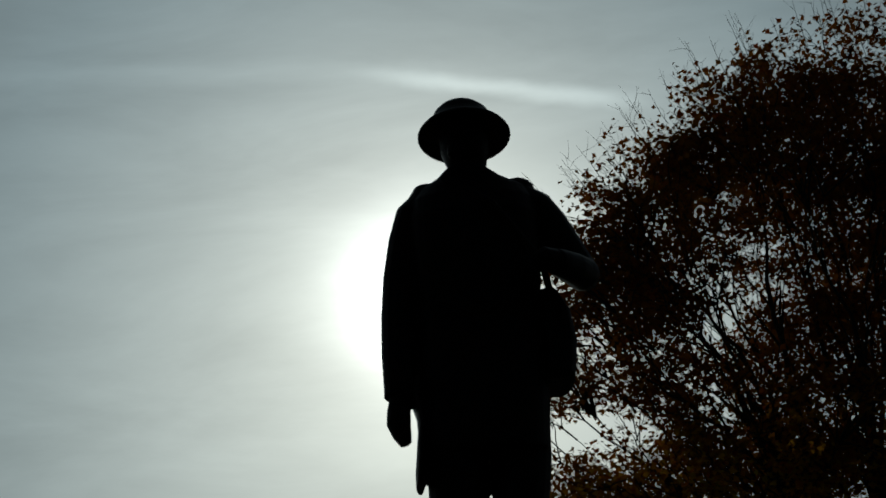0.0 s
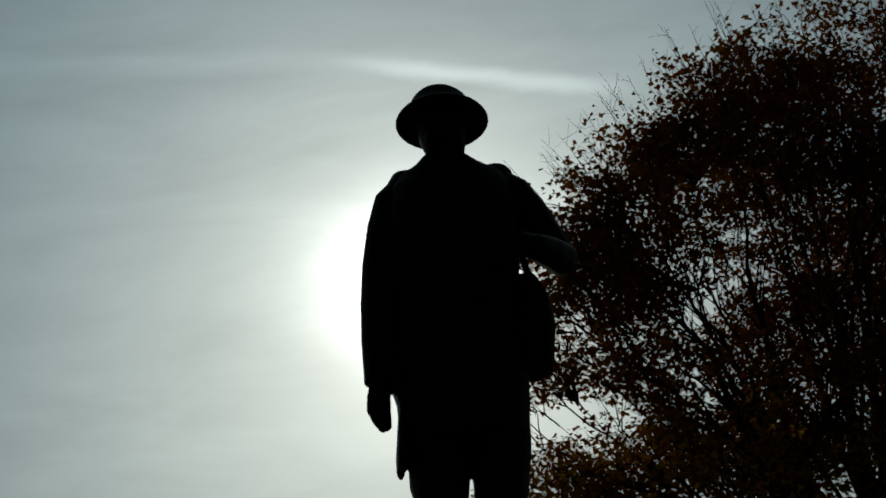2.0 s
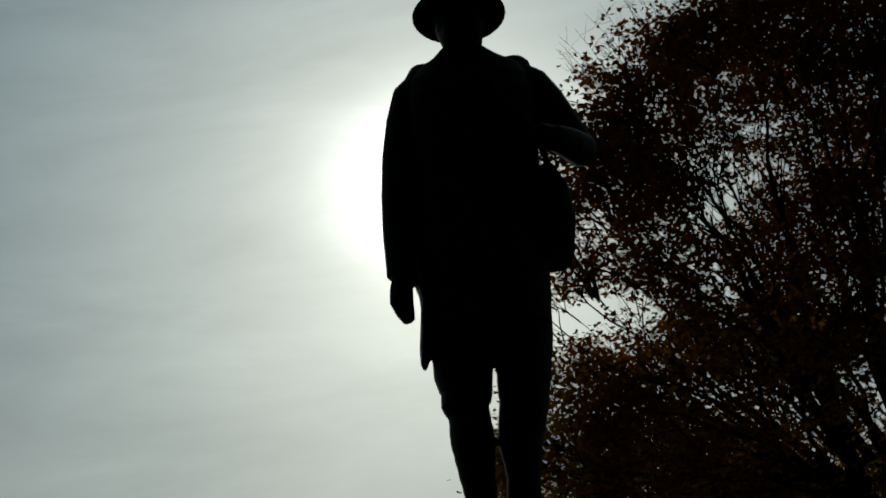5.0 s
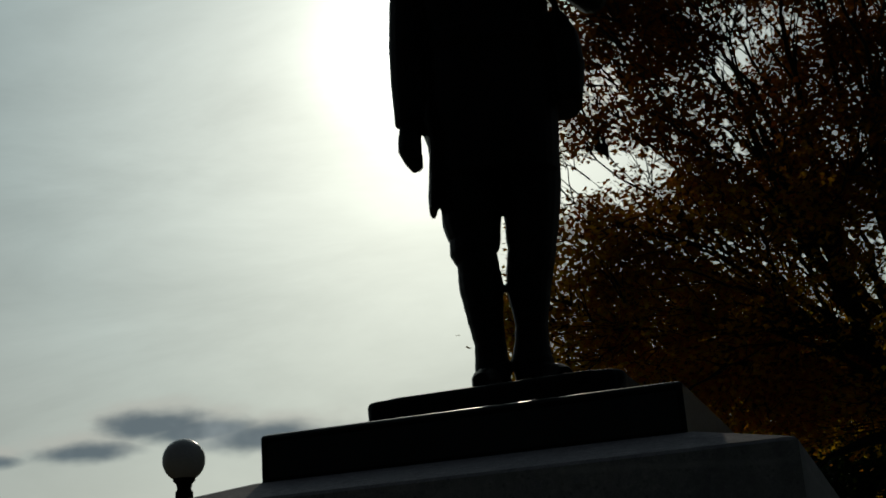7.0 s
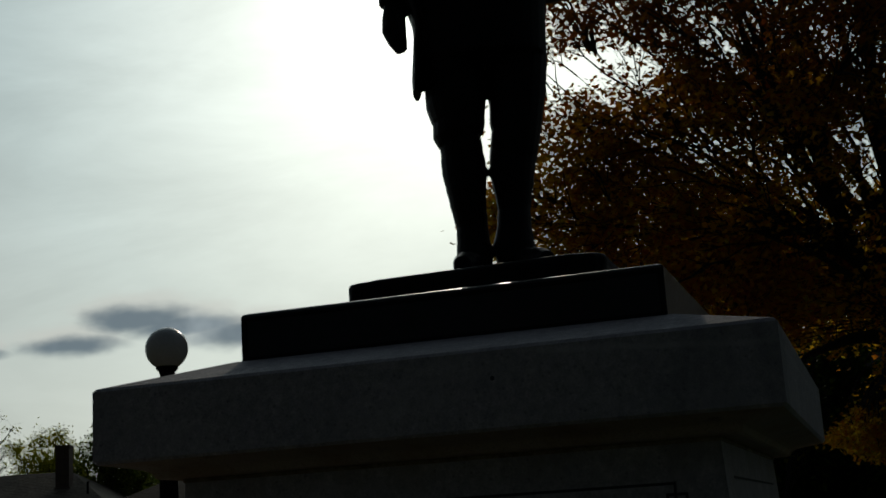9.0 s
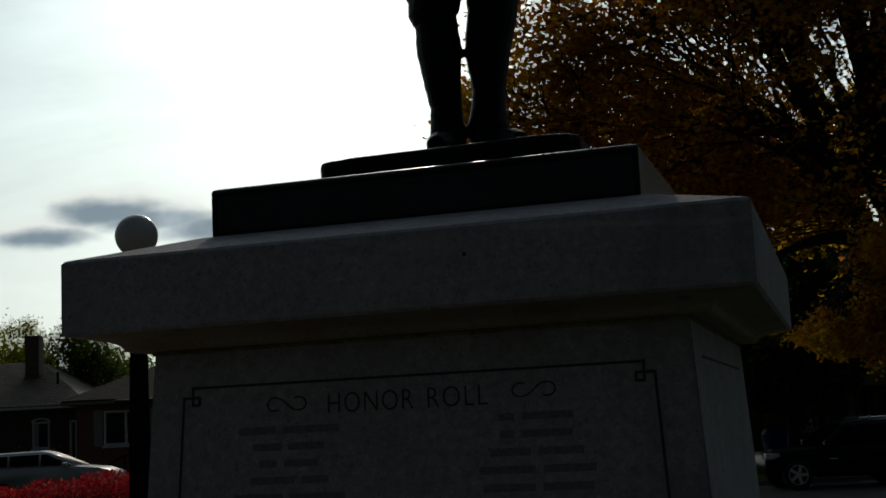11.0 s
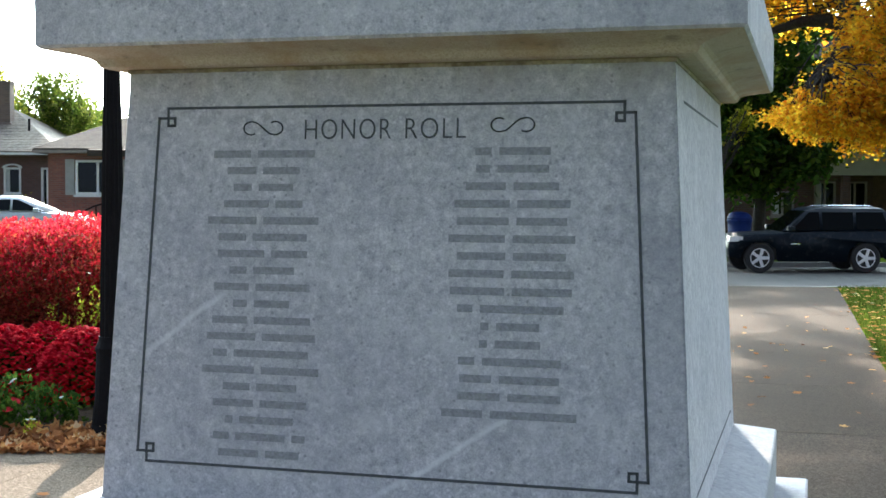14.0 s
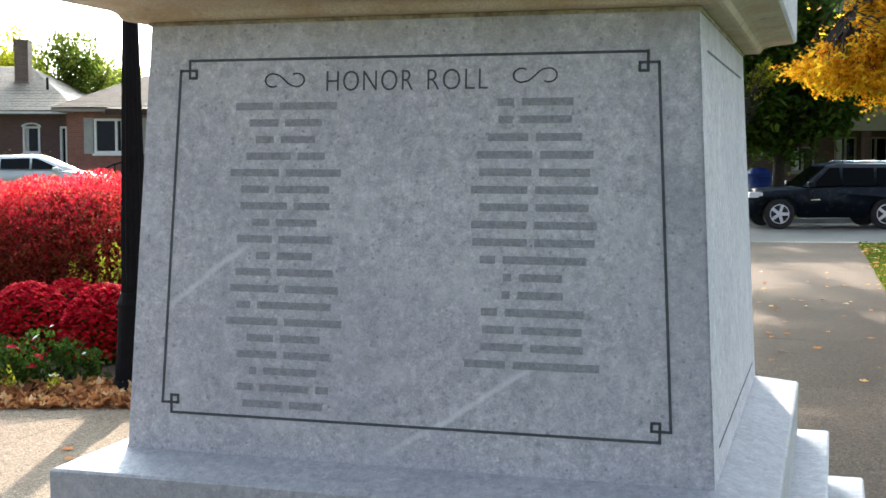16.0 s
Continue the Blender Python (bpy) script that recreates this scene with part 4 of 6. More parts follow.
# ---------------------------------------------------------------- the maple
def make_maple():
    """The maple: limbs fan out from a low fork; leaf sprays fill an uneven crown and hang on branches from the nearest limb."""
    rnd, rg = random.Random(41), np.random.default_rng(41)
    base, fork = Vector((6.35, 16.3, 0)), Vector((5.40, 16.0, 3.75))
    centre, radii = Vector((7.5, 16.4, 8.0)), Vector((7.0, 4.2, 6.2))
    tree = thing("maple_tree", SITE @ Matrix.Translation(base), "large maple with thinning orange and yellow autumn leaves on the lawn", "tree")
    trunk = [(base - Vector((0, 0, 0.05)), 0.42), (base + Vector((-0.03, 0, 0.5)), 0.31), (Vector((6.22, 16.25, 1.6)), 0.28), (Vector((6.02, 16.15, 2.6)), 0.26), (Vector((5.70, 16.05, 3.3)), 0.27), (fork, 0.22)]
    part("trunk", sticks("trunk", [[(p - base, r) for p, r in trunk]], BARK, 14), BARK, tree)
    # the heavy limbs above the fork, then the rest of the fan
    limbs = [[(Vector(q[:3]), q[3]) for q in run] for run in (
        ((5.45, 16.0, 3.62, 0.17), (5.18, 16.0, 4.15, 0.135), (4.98, 15.9, 4.6, 0.12), (4.80, 15.9, 5.0, 0.11), (4.55, 15.8, 6.0, 0.085), (4.2, 15.8, 7.2, 0.05), (3.7, 15.9, 8.4, 0.02)),
        ((5.48, 15.9, 3.52, 0.13), (5.15, 15.5, 3.74, 0.105), (4.75, 15.4, 3.83, 0.085), (4.45, 15.3, 3.80, 0.065), (4.15, 15.2, 3.70, 0.050), (3.85, 15.0, 3.60, 0.030), (3.6, 14.8, 3.4, 0.016)),
        ((5.80, 16.1, 3.30, 0.20), (5.75, 16.1, 3.95, 0.17), (5.50, 16.1, 4.50, 0.14), (5.45, 16.2, 5.3, 0.12), (5.8, 16.4, 6.8, 0.09), (6.0, 16.6, 8.6, 0.05), (6.2, 16.8, 10.6, 0.02)),
        ((4.98, 15.9, 4.58, 0.09), (5.25, 15.7, 4.55, 0.085), (5.45, 15.4, 4.75, 0.07), (5.7, 15.0, 5.3, 0.05), (5.9, 14.4, 6.2, 0.02)),
        ((5.02, 15.9, 4.45, 0.055), (4.55, 15.4, 4.60, 0.042), (4.1, 15.0, 4.80, 0.032), (3.5, 14.8, 5.0, 0.016)),
        ((4.90, 15.9, 4.75, 0.050), (4.3, 15.8, 5.2, 0.040), (3.6, 15.7, 5.5, 0.030), (2.6, 15.6, 5.8, 0.014)))]
    heavy = len(limbs)
    ends = [(3.0, 15.4, 6.6), (4.6, 13.2, 3.1), (2.2, 14.6, 5.4), (6.8, 12.8, 3.9), (3.9, 21.3, 4.2), (3.4, 19.8, 4.6), (3.0, 18.5, 4.8)]
    # a fan of long boughs, flat ones low down and steep ones at the top
    for k in range(58):
        a = radians(188 - 126 * (k / 57) ** 1.15)
        y = centre.y + radii.y * (0.62 * math.sin(2.4 * k) + rnd.uniform(-0.12, 0.12))
        out = math.sqrt(max(0.2, 1 - ((y - centre.y) / radii.y) ** 2))
        x = centre.x + radii.x * 0.90 * out * math.cos(a)
        ends.append((x, y, min(11.1 + 0.52 * (x - 2.0), max(4.3, centre.z + radii.z * (0.92 * out * math.sin(a) - 0.42 * abs(math.cos(a)))))))
    for k in range(14):
        a = radians(50 - 100 * k / 13)
        ends.append((centre.x + radii.x * 0.85 * math.cos(a), centre.y + radii.y * 0.7 * math.sin(2.1 * k), centre.z + radii.z * 0.7 * math.sin(a)))
    for e in ends:
        host = limbs[1] if e[2] < 4.0 else min((limbs[0], limbs[2], limbs[3], limbs[5]), key=lambda run: min((q - Vector(e)).length for q, _ in run))
        start, thick = along(host, rnd.uniform(0.10, 0.62))
        limbs.append(bend(start, Vector(e), min(thick * 0.8, rnd.uniform(0.035, 0.065)), 0.010, rnd, 12, 0.05, 0.05))
    # side branches leave the boughs at a narrow angle and run on outwards
    offshoots = []
    for run in limbs[heavy:]:
        for _ in range(9):
            t = rnd.uniform(0.28, 0.96)
            p, r = along(run, t)
            ahead_ = (along(run, min(1.0, t + 0.05))[0] - along(run, max(0.0, t - 0.05))[0]).normalized()
            turn = Vector((rnd.gauss(0, 1), rnd.gauss(0, 1), rnd.gauss(0.1, 1))).normalized()
            q = p + (ahead_ + turn * 0.55).normalized() * rnd.uniform(0.7, 2.1) * (1.15 - 0.5 * t)
            offshoots.append(bend(p, q, max(0.007, min(0.02, r * 0.6)), 0.004, rnd, 6, 0.07, 0.03))
    nodes = []
    for run in limbs:
        for i in range(22):
            nodes.append(tuple(along(run, 0.15 + 0.85 * i / 21)[0]))
    for run in offshoots:
        for i in range(6):
            nodes.append(tuple(along(run, 0.3 + 0.7 * i / 5)[0]))
    nodes = np.array(nodes)
    outward = nodes - np.array(fork)
    outward /= np.linalg.norm(outward, axis=1)[:, None] + 1e-6
    # openings between the boughs where the sky shows: bearing, slope, half sizes, bareness
    gaps = ((0.118, 0.354, 0.068, 0.023, 0.97), (0.208, 0.509, 0.022, 0.016, 0.52), (0.240, 0.470, 0.026, 0.016, 0.35), (0.291, 0.466, 0.030, 0.011, 0.30), (0.335, 0.492, 0.030, 0.022, 0.30),
            (0.345, 0.420, 0.024, 0.030, 0.35), (0.301, 0.413, 0.018, 0.016, 0.35), (0.191, 0.403, 0.016, 0.010, 0.52), (0.370, 0.550, 0.022, 0.020, 0.52), (0.310, 0.363, 0.024, 0.012, 0.52),
            (0.335, 0.285, 0.034, 0.024, 0.86), (0.275, 0.268, 0.026, 0.014, 0.80), (0.200, 0.285, 0.030, 0.014, 0.75), (0.270, 0.250, 0.090, 0.050, 0.38))

    def open_sky(p):
        """How bare the crown is at a place, 0 to 1: the low opening is the clearest."""
        return max(much * (((p[0] / p[1] - g) / gr) ** 2 + (((p[2] - 1.9) / p[1] - h) / hr) ** 2 < 1) for g, h, gr, hr, much in gaps)

    sprays = []
    while len(sprays) < 5000:
        u = rg.normal(0, 1, 3)
        u /= np.linalg.norm(u)
        k = rg.uniform(0.22, 1.0) ** 0.6
        if u[2] < 0:
            flat = math.sqrt(u[0] ** 2 + u[1] ** 2)
            u[:2] *= flat ** -0.5 if flat > 0.2 else 1.0
        p = np.array(centre) + u * k * np.array(radii)
        lump = noise.noise(Vector((p[0] * 0.62, p[1] * 0.25, p[2] * 0.85))) + 0.55 * noise.noise(Vector((p[0] * 1.5, p[1] * 0.6, p[2] * 2.0)))
        edge = 1.0 + 0.10 * noise.noise(Vector(p * 0.8 + 7))
        if k > edge or p[2] > 11.4 + 0.52 * (p[0] - 2.0) or lump < (-0.06 if 8.2 < p[2] < 11.5 else -0.16) or p[2] < 2.6 or p[2] < 3.9 and p[0] < 5.4:
            continue
        if p[2] < 7.0 and p[1] > 17.5 and p[0] > 2.8 and rg.random() < 0.72:
            continue
        if rg.random() < open_sky(p):
            continue
        sprays.append((p, 0.40))
    # hanging skirts: centre, half sizes, sprays, twig reach
    for c, r, n, reach in (((3.72, 13.0, 2.58), (0.10, 0.6, 0.09), 45, 0.13), ((3.95, 13.0, 2.64), (0.18, 0.7, 0.17), 140, 0.16), ((4.25, 13.0, 2.68), (0.24, 0.7, 0.24), 220, 0.18), ((4.60, 13.0, 2.64), (0.28, 0.7, 0.30), 240, 0.20),
                           ((5.00, 13.1, 2.70), (0.34, 0.7, 0.36), 150, 0.24), ((5.5, 13.2, 2.9), (0.4, 0.7, 0.45), 110, 0.26), ((4.35, 13.1, 3.20), (0.16, 0.5, 0.10), 40, 0.16), ((4.70, 13.1, 3.45), (0.30, 0.6, 0.16), 80, 0.22), ((5.8, 13.4, 3.4), (0.5, 0.8, 0.5), 60, 0.30),
                           ((4.3, 17.6, 4.85), (0.8, 1.0, 0.40), 110, 0.37), ((5.3, 17.8, 4.9), (0.9, 1.0, 0.5), 120, 0.37), ((4.4, 18.0, 5.3), (1.1, 1.1, 0.6), 170, 0.38), ((5.8, 18.0, 5.6), (1.0, 1.1, 0.6), 140, 0.38), ((3.4, 18.2, 6.2), (1.2, 1.1, 0.6), 90, 0.38),
                           ((2.1, 16.8, 5.3), (1.0, 1.6, 0.6), 150, 0.4), ((3.2, 17.0, 4.9), (1.0, 1.6, 0.5), 150, 0.4), ((2.7, 15.2, 5.5), (0.9, 0.9, 0.6), 50, 0.4), ((2.5, 16.0, 10.2), (0.9, 1.2, 0.8), 80, 0.4), ((5.2, 16.2, 12.3), (1.7, 1.5, 1.0), 70, 0.4),
                           ((1.7, 16.0, 6.1), (0.9, 1.0, 0.6), 110, 0.4), ((1.3, 16.0, 5.0), (0.7, 1.0, 0.5), 70, 0.4), ((2.5, 16.0, 6.5), (0.9, 1.0, 0.5), 60, 0.4), ((0.8, 16.2, 5.7), (0.4, 0.8, 0.5), 45, 0.4), ((0.46, 16.2, 5.65), (0.12, 0.7, 0.50), 55, 0.28), ((1.6, 16.0, 4.3), (0.6, 0.9, 0.35), 40, 0.4),
                           ((2.1, 15.6, 9.8), (0.5, 0.8, 0.6), 40, 0.38), ((2.7, 15.6, 10.7), (0.5, 0.8, 0.5), 44, 0.38), ((3.4, 15.7, 11.4), (0.6, 0.8, 0.45), 54, 0.38), ((4.4, 15.8, 12.0), (0.7, 0.8, 0.4), 54, 0.38), ((5.7, 15.8, 12.6), (0.9, 0.8, 0.4), 54, 0.38), ((4.9, 16.2, 9.4), (0.9, 1.4, 0.9), 70, 0.4), ((5.4, 16.2, 8.4), (0.7, 1.4, 0.6), 30, 0.4),
                           ((3.2, 19.6, 4.2), (0.8, 0.9, 0.8), 170, 0.36), ((3.9, 21.5, 3.7), (0.38, 0.6, 0.75), 110, 0.32), ((2.4, 19.4, 4.6), (0.8, 0.9, 0.6), 80, 0.4)):
        for _ in range(n):
            p = np.array(c) + np.clip(rg.normal(0, 0.6, 3), -1.1, 1.1) * np.array(r)
            if p[2] < 11.4 + 0.52 * (p[0] - 2.0) and rg.random() >= open_sky(p):
                sprays.append((p, reach))
    branches, twigs, spots, sizes = list(offshoots), [], [], []
    for p, reach in sprays:
        gap = p - nodes
        d = np.linalg.norm(gap, axis=1) + 1e-6
        lean = 1 - (gap * outward).sum(1) / d
        k = int(np.argmin(d * (1 + 0.9 * lean) + 0.3 * np.maximum(0, nodes[:, 2] - p[2] + 0.2) + rg.uniform(0.0, 0.3, len(d))))
        a, b = Vector(nodes[k]), Vector(p)
        branches.append(bend(a, b, min(0.016, 0.006 + 0.006 * float(d[k])), 0.004, rnd, 5, 0.08, 0.06))
        way = (b - a).normalized()
        low = reach < 0.36 and p[1] < 14.5
        for _ in range(3):
            t = b + (way * 0.7 + Vector((rnd.gauss(0, 1), rnd.gauss(0, 1), rnd.gauss(0.0, 0.6))).normalized()) * rnd.uniform(0.4, 1.0) * reach
            twigs.append(bend(b.lerp(a, rnd.uniform(0, 0.3)), t, 0.004, 0.002, rnd, 2, 0.1))
            q = Vector(((t.x - centre.x) / radii.x, (t.y - centre.y) / radii.y, (t.z - centre.z) / radii.z))
            count = 20 if low else (13 if reach > 0.38 else 10) if q.length < 0.97 or reach < 0.38 else 6
            u = rg.uniform(0.0, 1.1, count)[:, None]
            sizes.append(np.full(count, 0.041 if low else 0.076))
            spots.append(np.array(b)[None] * (1 - u) + np.array(t)[None] * u + rg.normal(0, 0.28 * reach, (count, 3)) * np.array((1, 1, 0.7)))
    # bare shoots standing out of the crown's edge
    for _ in range(420):
        u = Vector((rnd.gauss(-0.3, 1), rnd.gauss(0, 1), rnd.uniform(0.0, 1.6))).normalized()
        a = centre + Vector((u.x * radii.x, u.y * radii.y, u.z * radii.z)) * rnd.uniform(0.90, 0.98)
        a.z = min(a.z, 11.3 + 0.52 * (a.x - 2.0))
        top = a + (u + Vector((0, 0, 0.7))).normalized() * rnd.uniform(0.35, 0.95)
        shoot = bend(a, top, 0.006, 0.002, rnd, 4, 0.06)
        twigs.append(shoot)
        for _ in range(3):
            c, _r = along(shoot, rnd.uniform(0.3, 0.9))
            twigs.append(bend(c, c + Vector((rnd.gauss(0, 1), rnd.gauss(0, 1), 0.8)).normalized() * rnd.uniform(0.12, 0.35), 0.003, 0.0015, rnd, 2, 0.1))
    for run in limbs:
        part("limb", sticks("limb", [[(p - base, r) for p, r in run]], BARK, 8), BARK, tree)
    tagged(part("branchwork", sticks("branchwork", [[(p - base, r) for p, r in run] for run in branches + twigs], BARK, 5), BARK, tree), kind="stuff")
    pts = np.concatenate(spots) - np.array(base)
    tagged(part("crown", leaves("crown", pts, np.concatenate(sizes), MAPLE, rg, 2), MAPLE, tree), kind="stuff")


make_maple()

# trees beyond the houses and the street
make_tree("tree", (-17.0, 60, 0), (-17.0, 60, 3.0), (-17.1, 60, 5.35), (2.1, 2.0, 2.35), 21, 26, 11, 7, 20, 0.135, OLIVE, "broad green tree behind the bungalows", bare=0.05, spread=0.5, gaps=((-18.1, 59.3, 5.3, 0.6), (-18.1, 60.7, 5.3, 0.6), (-16.6, 59.6, 5.9, 0.5)))
make_tree("tree", (-20.6, 62, 0), (-20.6, 62, 3.0), (-20.9, 62, 5.5), (2.1, 2.0, 2.7), 22, 22, 10, 7, 16, 0.14, LIME, "yellow-green tree behind the cottage", bare=0.05, spread=0.5)
make_tree("tree", (-15.9, 64, 0), (-15.9, 64, 2.5), (-15.9, 64, 5.0), (1.6, 1.8, 1.75), 23, 20, 9, 7, 16, 0.13, OLIVE, "green tree behind the brick bungalow", bare=0.05, spread=0.5)
make_tree("tree", (-1.6, 62, 0), (-1.6, 62, 6.0), (-1.9, 62, 10.0), (2.6, 2.5, 3.6), 24, 18, 7, 4, 7, 0.20, OLIVE, "tall sparse tree far behind the memorial", bare=0.5, spread=0.5)
make_tree("tree", (-25.2, 64, 0), (-25.2, 64, 5.0), (-25.2, 64, 8.0), (2.2, 2.5, 2.8), 25, 18, 7, 5, 3, 0.20, LIME, "tall thin tree with sparse yellowing leaves", bare=0.7, spread=0.5)
for r, f, tall, wide, seed in ((9.6, 37.0, 9.6, 2.9, 31), (17.4, 38.5, 10.5, 2.6, 32), (5.4, 38.5, 13.5, 3.4, 34), (21.5, 38.0, 9.0, 3.0, 35)):
    make_tree("tree", (r, f, 0), (r, f, 1.9), (r + 0.1, f, tall * 0.55), (wide, 2.3, tall * 0.45), seed, 34, 11, 7, 10, 0.22, GREEN, "dense dark green tree across the street", trunk_r=0.20, spread=0.4,
              gaps=[(r + q, f + e, 9.75 + 0.477 * e, 1.05) for q in (-3.0, -2.0, -1.0, 0.0, 1.0, 2.0) for e in (-2.0, -1.0, 0.0, 1.0, 2.0)])
make_tree("tree", (7.9, 34.95, 0), (7.9, 34.95, 2.4), (8.62, 34.95, 3.90), (0.34, 0.3, 0.30), 33, 9, 6, 5, 9, 0.09, LIME, "small lime-green tree across the street", trunk_r=0.05, spread=0.11)

# ---------------------------------------------------------------- lamp post
lamp = thing("street_lamp", SITE @ pose(-2.16, 9.04, 0), "black fluted iron lamp post with a white globe", "street lamp")
bm = bmesh.new()
lathe(bm, [(0.165, 0.0), (0.165, 0.10), (0.150, 0.13), (0.130, 0.30), (0.118, 0.62), (0.125, 0.66), (0.108, 0.70), (0.100, 0.74)], 20)
part("base", bm, IRON, lamp, smooth=False)
bm = bmesh.new()
loops = []
for z, r in ((0.74, 0.092), (1.2, 0.086), (1.8, 0.074), (2.4, 0.062), (2.84, 0.052)):
    loops.append([((r * (1 - 0.09 * (i % 2))) * math.cos(2 * math.pi * i / 32), (r * (1 - 0.09 * (i % 2))) * math.sin(2 * math.pi * i / 32), z) for i in range(32)])
rings(bm, loops)
part("shaft", bm, IRON, lamp, "tapering fluted shaft")
bm = bmesh.new()
lathe(bm, [(0.052, 2.835), (0.066, 2.85), (0.066, 2.875), (0.050, 2.89), (0.050, 2.96), (0.062, 2.985), (0.062, 3.03), (0.048, 3.05), (0.058, 3.09), (0.078, 3.11), (0.078, 3.128)], 20)
part("collar", bm, IRON, lamp, "moulded neck under the globe")
bm = bmesh.new()
bmesh.ops.create_uvsphere(bm, u_segments=40, v_segments=24, radius=0.151, matrix=Matrix.Translation((0, 0, 3.255)))
part("globe", bm, OPAL, lamp, "white opal globe", smooth=True)

# ---------------------------------------------------------------- flower bed
bm = bmesh.new()
n = 30
row = [[bm.verts.new((-6.0 + 5.0 * i / n, f, z + 0.04 * noise.noise(Vector((i * 0.7, f, 0))) * (z > 0.02))) for i in range(n + 1)] for f, z in ((8.72, 0.0), (8.80, 0.05), (9.2, 0.12), (9.8, 0.18), (11.0, 0.2), (13.0, 0.15), (13.6, 0.0))]
for a, b in zip(row, row[1:]):
    for i in range(n):
        bm.faces.new((a[i], a[i + 1], b[i + 1], b[i]))
tagged(part("flower_bed", bm, MULCH, None, "", SITE @ pose(0, 0, 0, 0, 0, 0)), "low mulched flower bed edging the paving", "flower bed", "", "structure")

rng = np.random.default_rng(5)


def clump(cx, cy, rx, ry, z0, z1, n, power=2.6):
    """Random places near the skin of a rounded hedge-like body."""
    u = rng.normal(0, 1, (n, 3))
    u /= (np.abs(u) ** power).sum(1)[:, None] ** (1 / power)
    k = 1 - np.abs(rng.normal(0, 0.20, n))[:, None]
    p = u * k * np.array([rx, ry, (z1 - z0) / 2]) + np.array([cx, cy, (z0 + z1) / 2])
    lump = np.array([noise.noise(Vector((q[0] * 2.2, q[1] * 2.2, q[2] * 2.2))) for q in p])
    p[:, 2] += 0.10 * lump * (p[:, 2] > (z0 + z1) / 2)
    p[:, 1] += 0.12 * lump
    return p


for cx, cy, rx, top, seed in ((-4.45, 11.6, 0.95, 1.50, 1), (-3.2, 11.5, 0.95, 1.52, 2), (-1.95, 11.6, 0.85, 1.50, 3)):
    bush = thing("burning_bush", SITE @ pose(cx, cy, 0.15), "bright red burning bush clipped as a dense hedge", "bush", "red hedge bushes")
    p = clump(0, 0, rx, 0.80, 0.22, top - 0.15, 26000)
    # duller leaves below and inside: part leaf tone, part the hedge's self-shade painted in
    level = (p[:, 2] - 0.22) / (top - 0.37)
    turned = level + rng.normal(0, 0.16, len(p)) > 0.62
    tagged(part("foliage", leaves("foliage", p[turned], 0.034, RED, rng, upright=True), RED, bush), kind="stuff")
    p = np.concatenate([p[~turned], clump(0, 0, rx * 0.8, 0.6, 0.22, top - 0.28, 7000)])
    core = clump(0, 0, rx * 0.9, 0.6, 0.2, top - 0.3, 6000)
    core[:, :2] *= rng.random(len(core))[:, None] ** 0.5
    tagged(part("inner_foliage", leaves("inner_foliage", core, 0.07, SHADE_RUSSET, rng), SHADE_RUSSET, bush, "inner leaves with shade in their colour"), kind="stuff")
    tagged(part("lower_foliage", leaves("lower_foliage", p[rng.random(len(p)) < 0.9], 0.034, SHADE_RUSSET, rng), SHADE_RUSSET, bush, "russet lower leaves with shade in their colour"), kind="stuff")
    rnd = random.Random(seed)
    runs = []
    for _ in range(60):
        a = Vector((rnd.gauss(0, 0.18), rnd.gauss(0, 0.15), -0.02))
        b = Vector((rnd.uniform(-1, 1) * rx * 0.9, rnd.uniform(-0.8, 0.7), rnd.uniform(0.5, top - 0.2)))
        runs.append(bend(a, b, 0.010, 0.003, rnd, 5, 0.08))
    tagged(part("stemwork", sticks("stemwork", runs, STEM, 5), STEM, bush), kind="stuff")


def flower_heads(name, p, size, mat):
    """Small domed flower heads, each of two rings of petals."""
    verts, faces = [], []
    for q in p:
        s, a0 = size * rng.uniform(0.7, 1.2), rng.uniform(0, 6.28)
        tx, ty = rng.normal(0, 0.35, 2)
        b = len(verts)
        verts.append((q[0], q[1], q[2] + s * 0.35))
        for ring, (r, h) in enumerate(((0.55, 0.28), (1.0, -0.1))):
            for i in range(7):
                a = a0 + 2 * math.pi * i / 7 + ring * 0.4
                x, y = r * s * math.cos(a), r * s * math.sin(a)
                verts.append((q[0] + x, q[1] + y, q[2] + h * s + tx * x + ty * y))
        for i in range(7):
            faces.append((b, b + 1 + i, b + 1 + (i + 1) % 7))
            faces.append((b + 1 + i, b + 8 + i, b + 8 + (i + 1) % 7, b + 1 + (i + 1) % 7))
    return mesh_of(name, verts, faces, mat)


def mound(cx, cy, r, top, n):
    mum = thing("chrysanthemum", SITE @ pose(cx, cy, 0.14), "rounded chrysanthemum mound covered in dark red blooms", "flower", "chrysanthemum mounds")
    u = rng.normal(0, 1, (n, 3))
    u /= np.linalg.norm(u, axis=1)[:, None]
    u[:, 2] = np.abs(u[:, 2])
    p = u * np.array([r, r * 0.9, top]) * rng.uniform(0.93, 1.05, n)[:, None] + np.array([0, 0, 0.05])
    tagged(part("bloom_cover", flower_heads("bloom_cover", p, 0.019, MUM), MUM, mum), kind="stuff")
    q = u[:n * 2 // 3] * np.array([r, r * 0.9, top]) * rng.uniform(0.55, 0.95, n * 2 // 3)[:, None] + np.array([0, 0, 0.03])
    tagged(part("foliage", leaves("foliage", q, 0.055, GREEN, rng), GREEN, mum), kind="stuff")


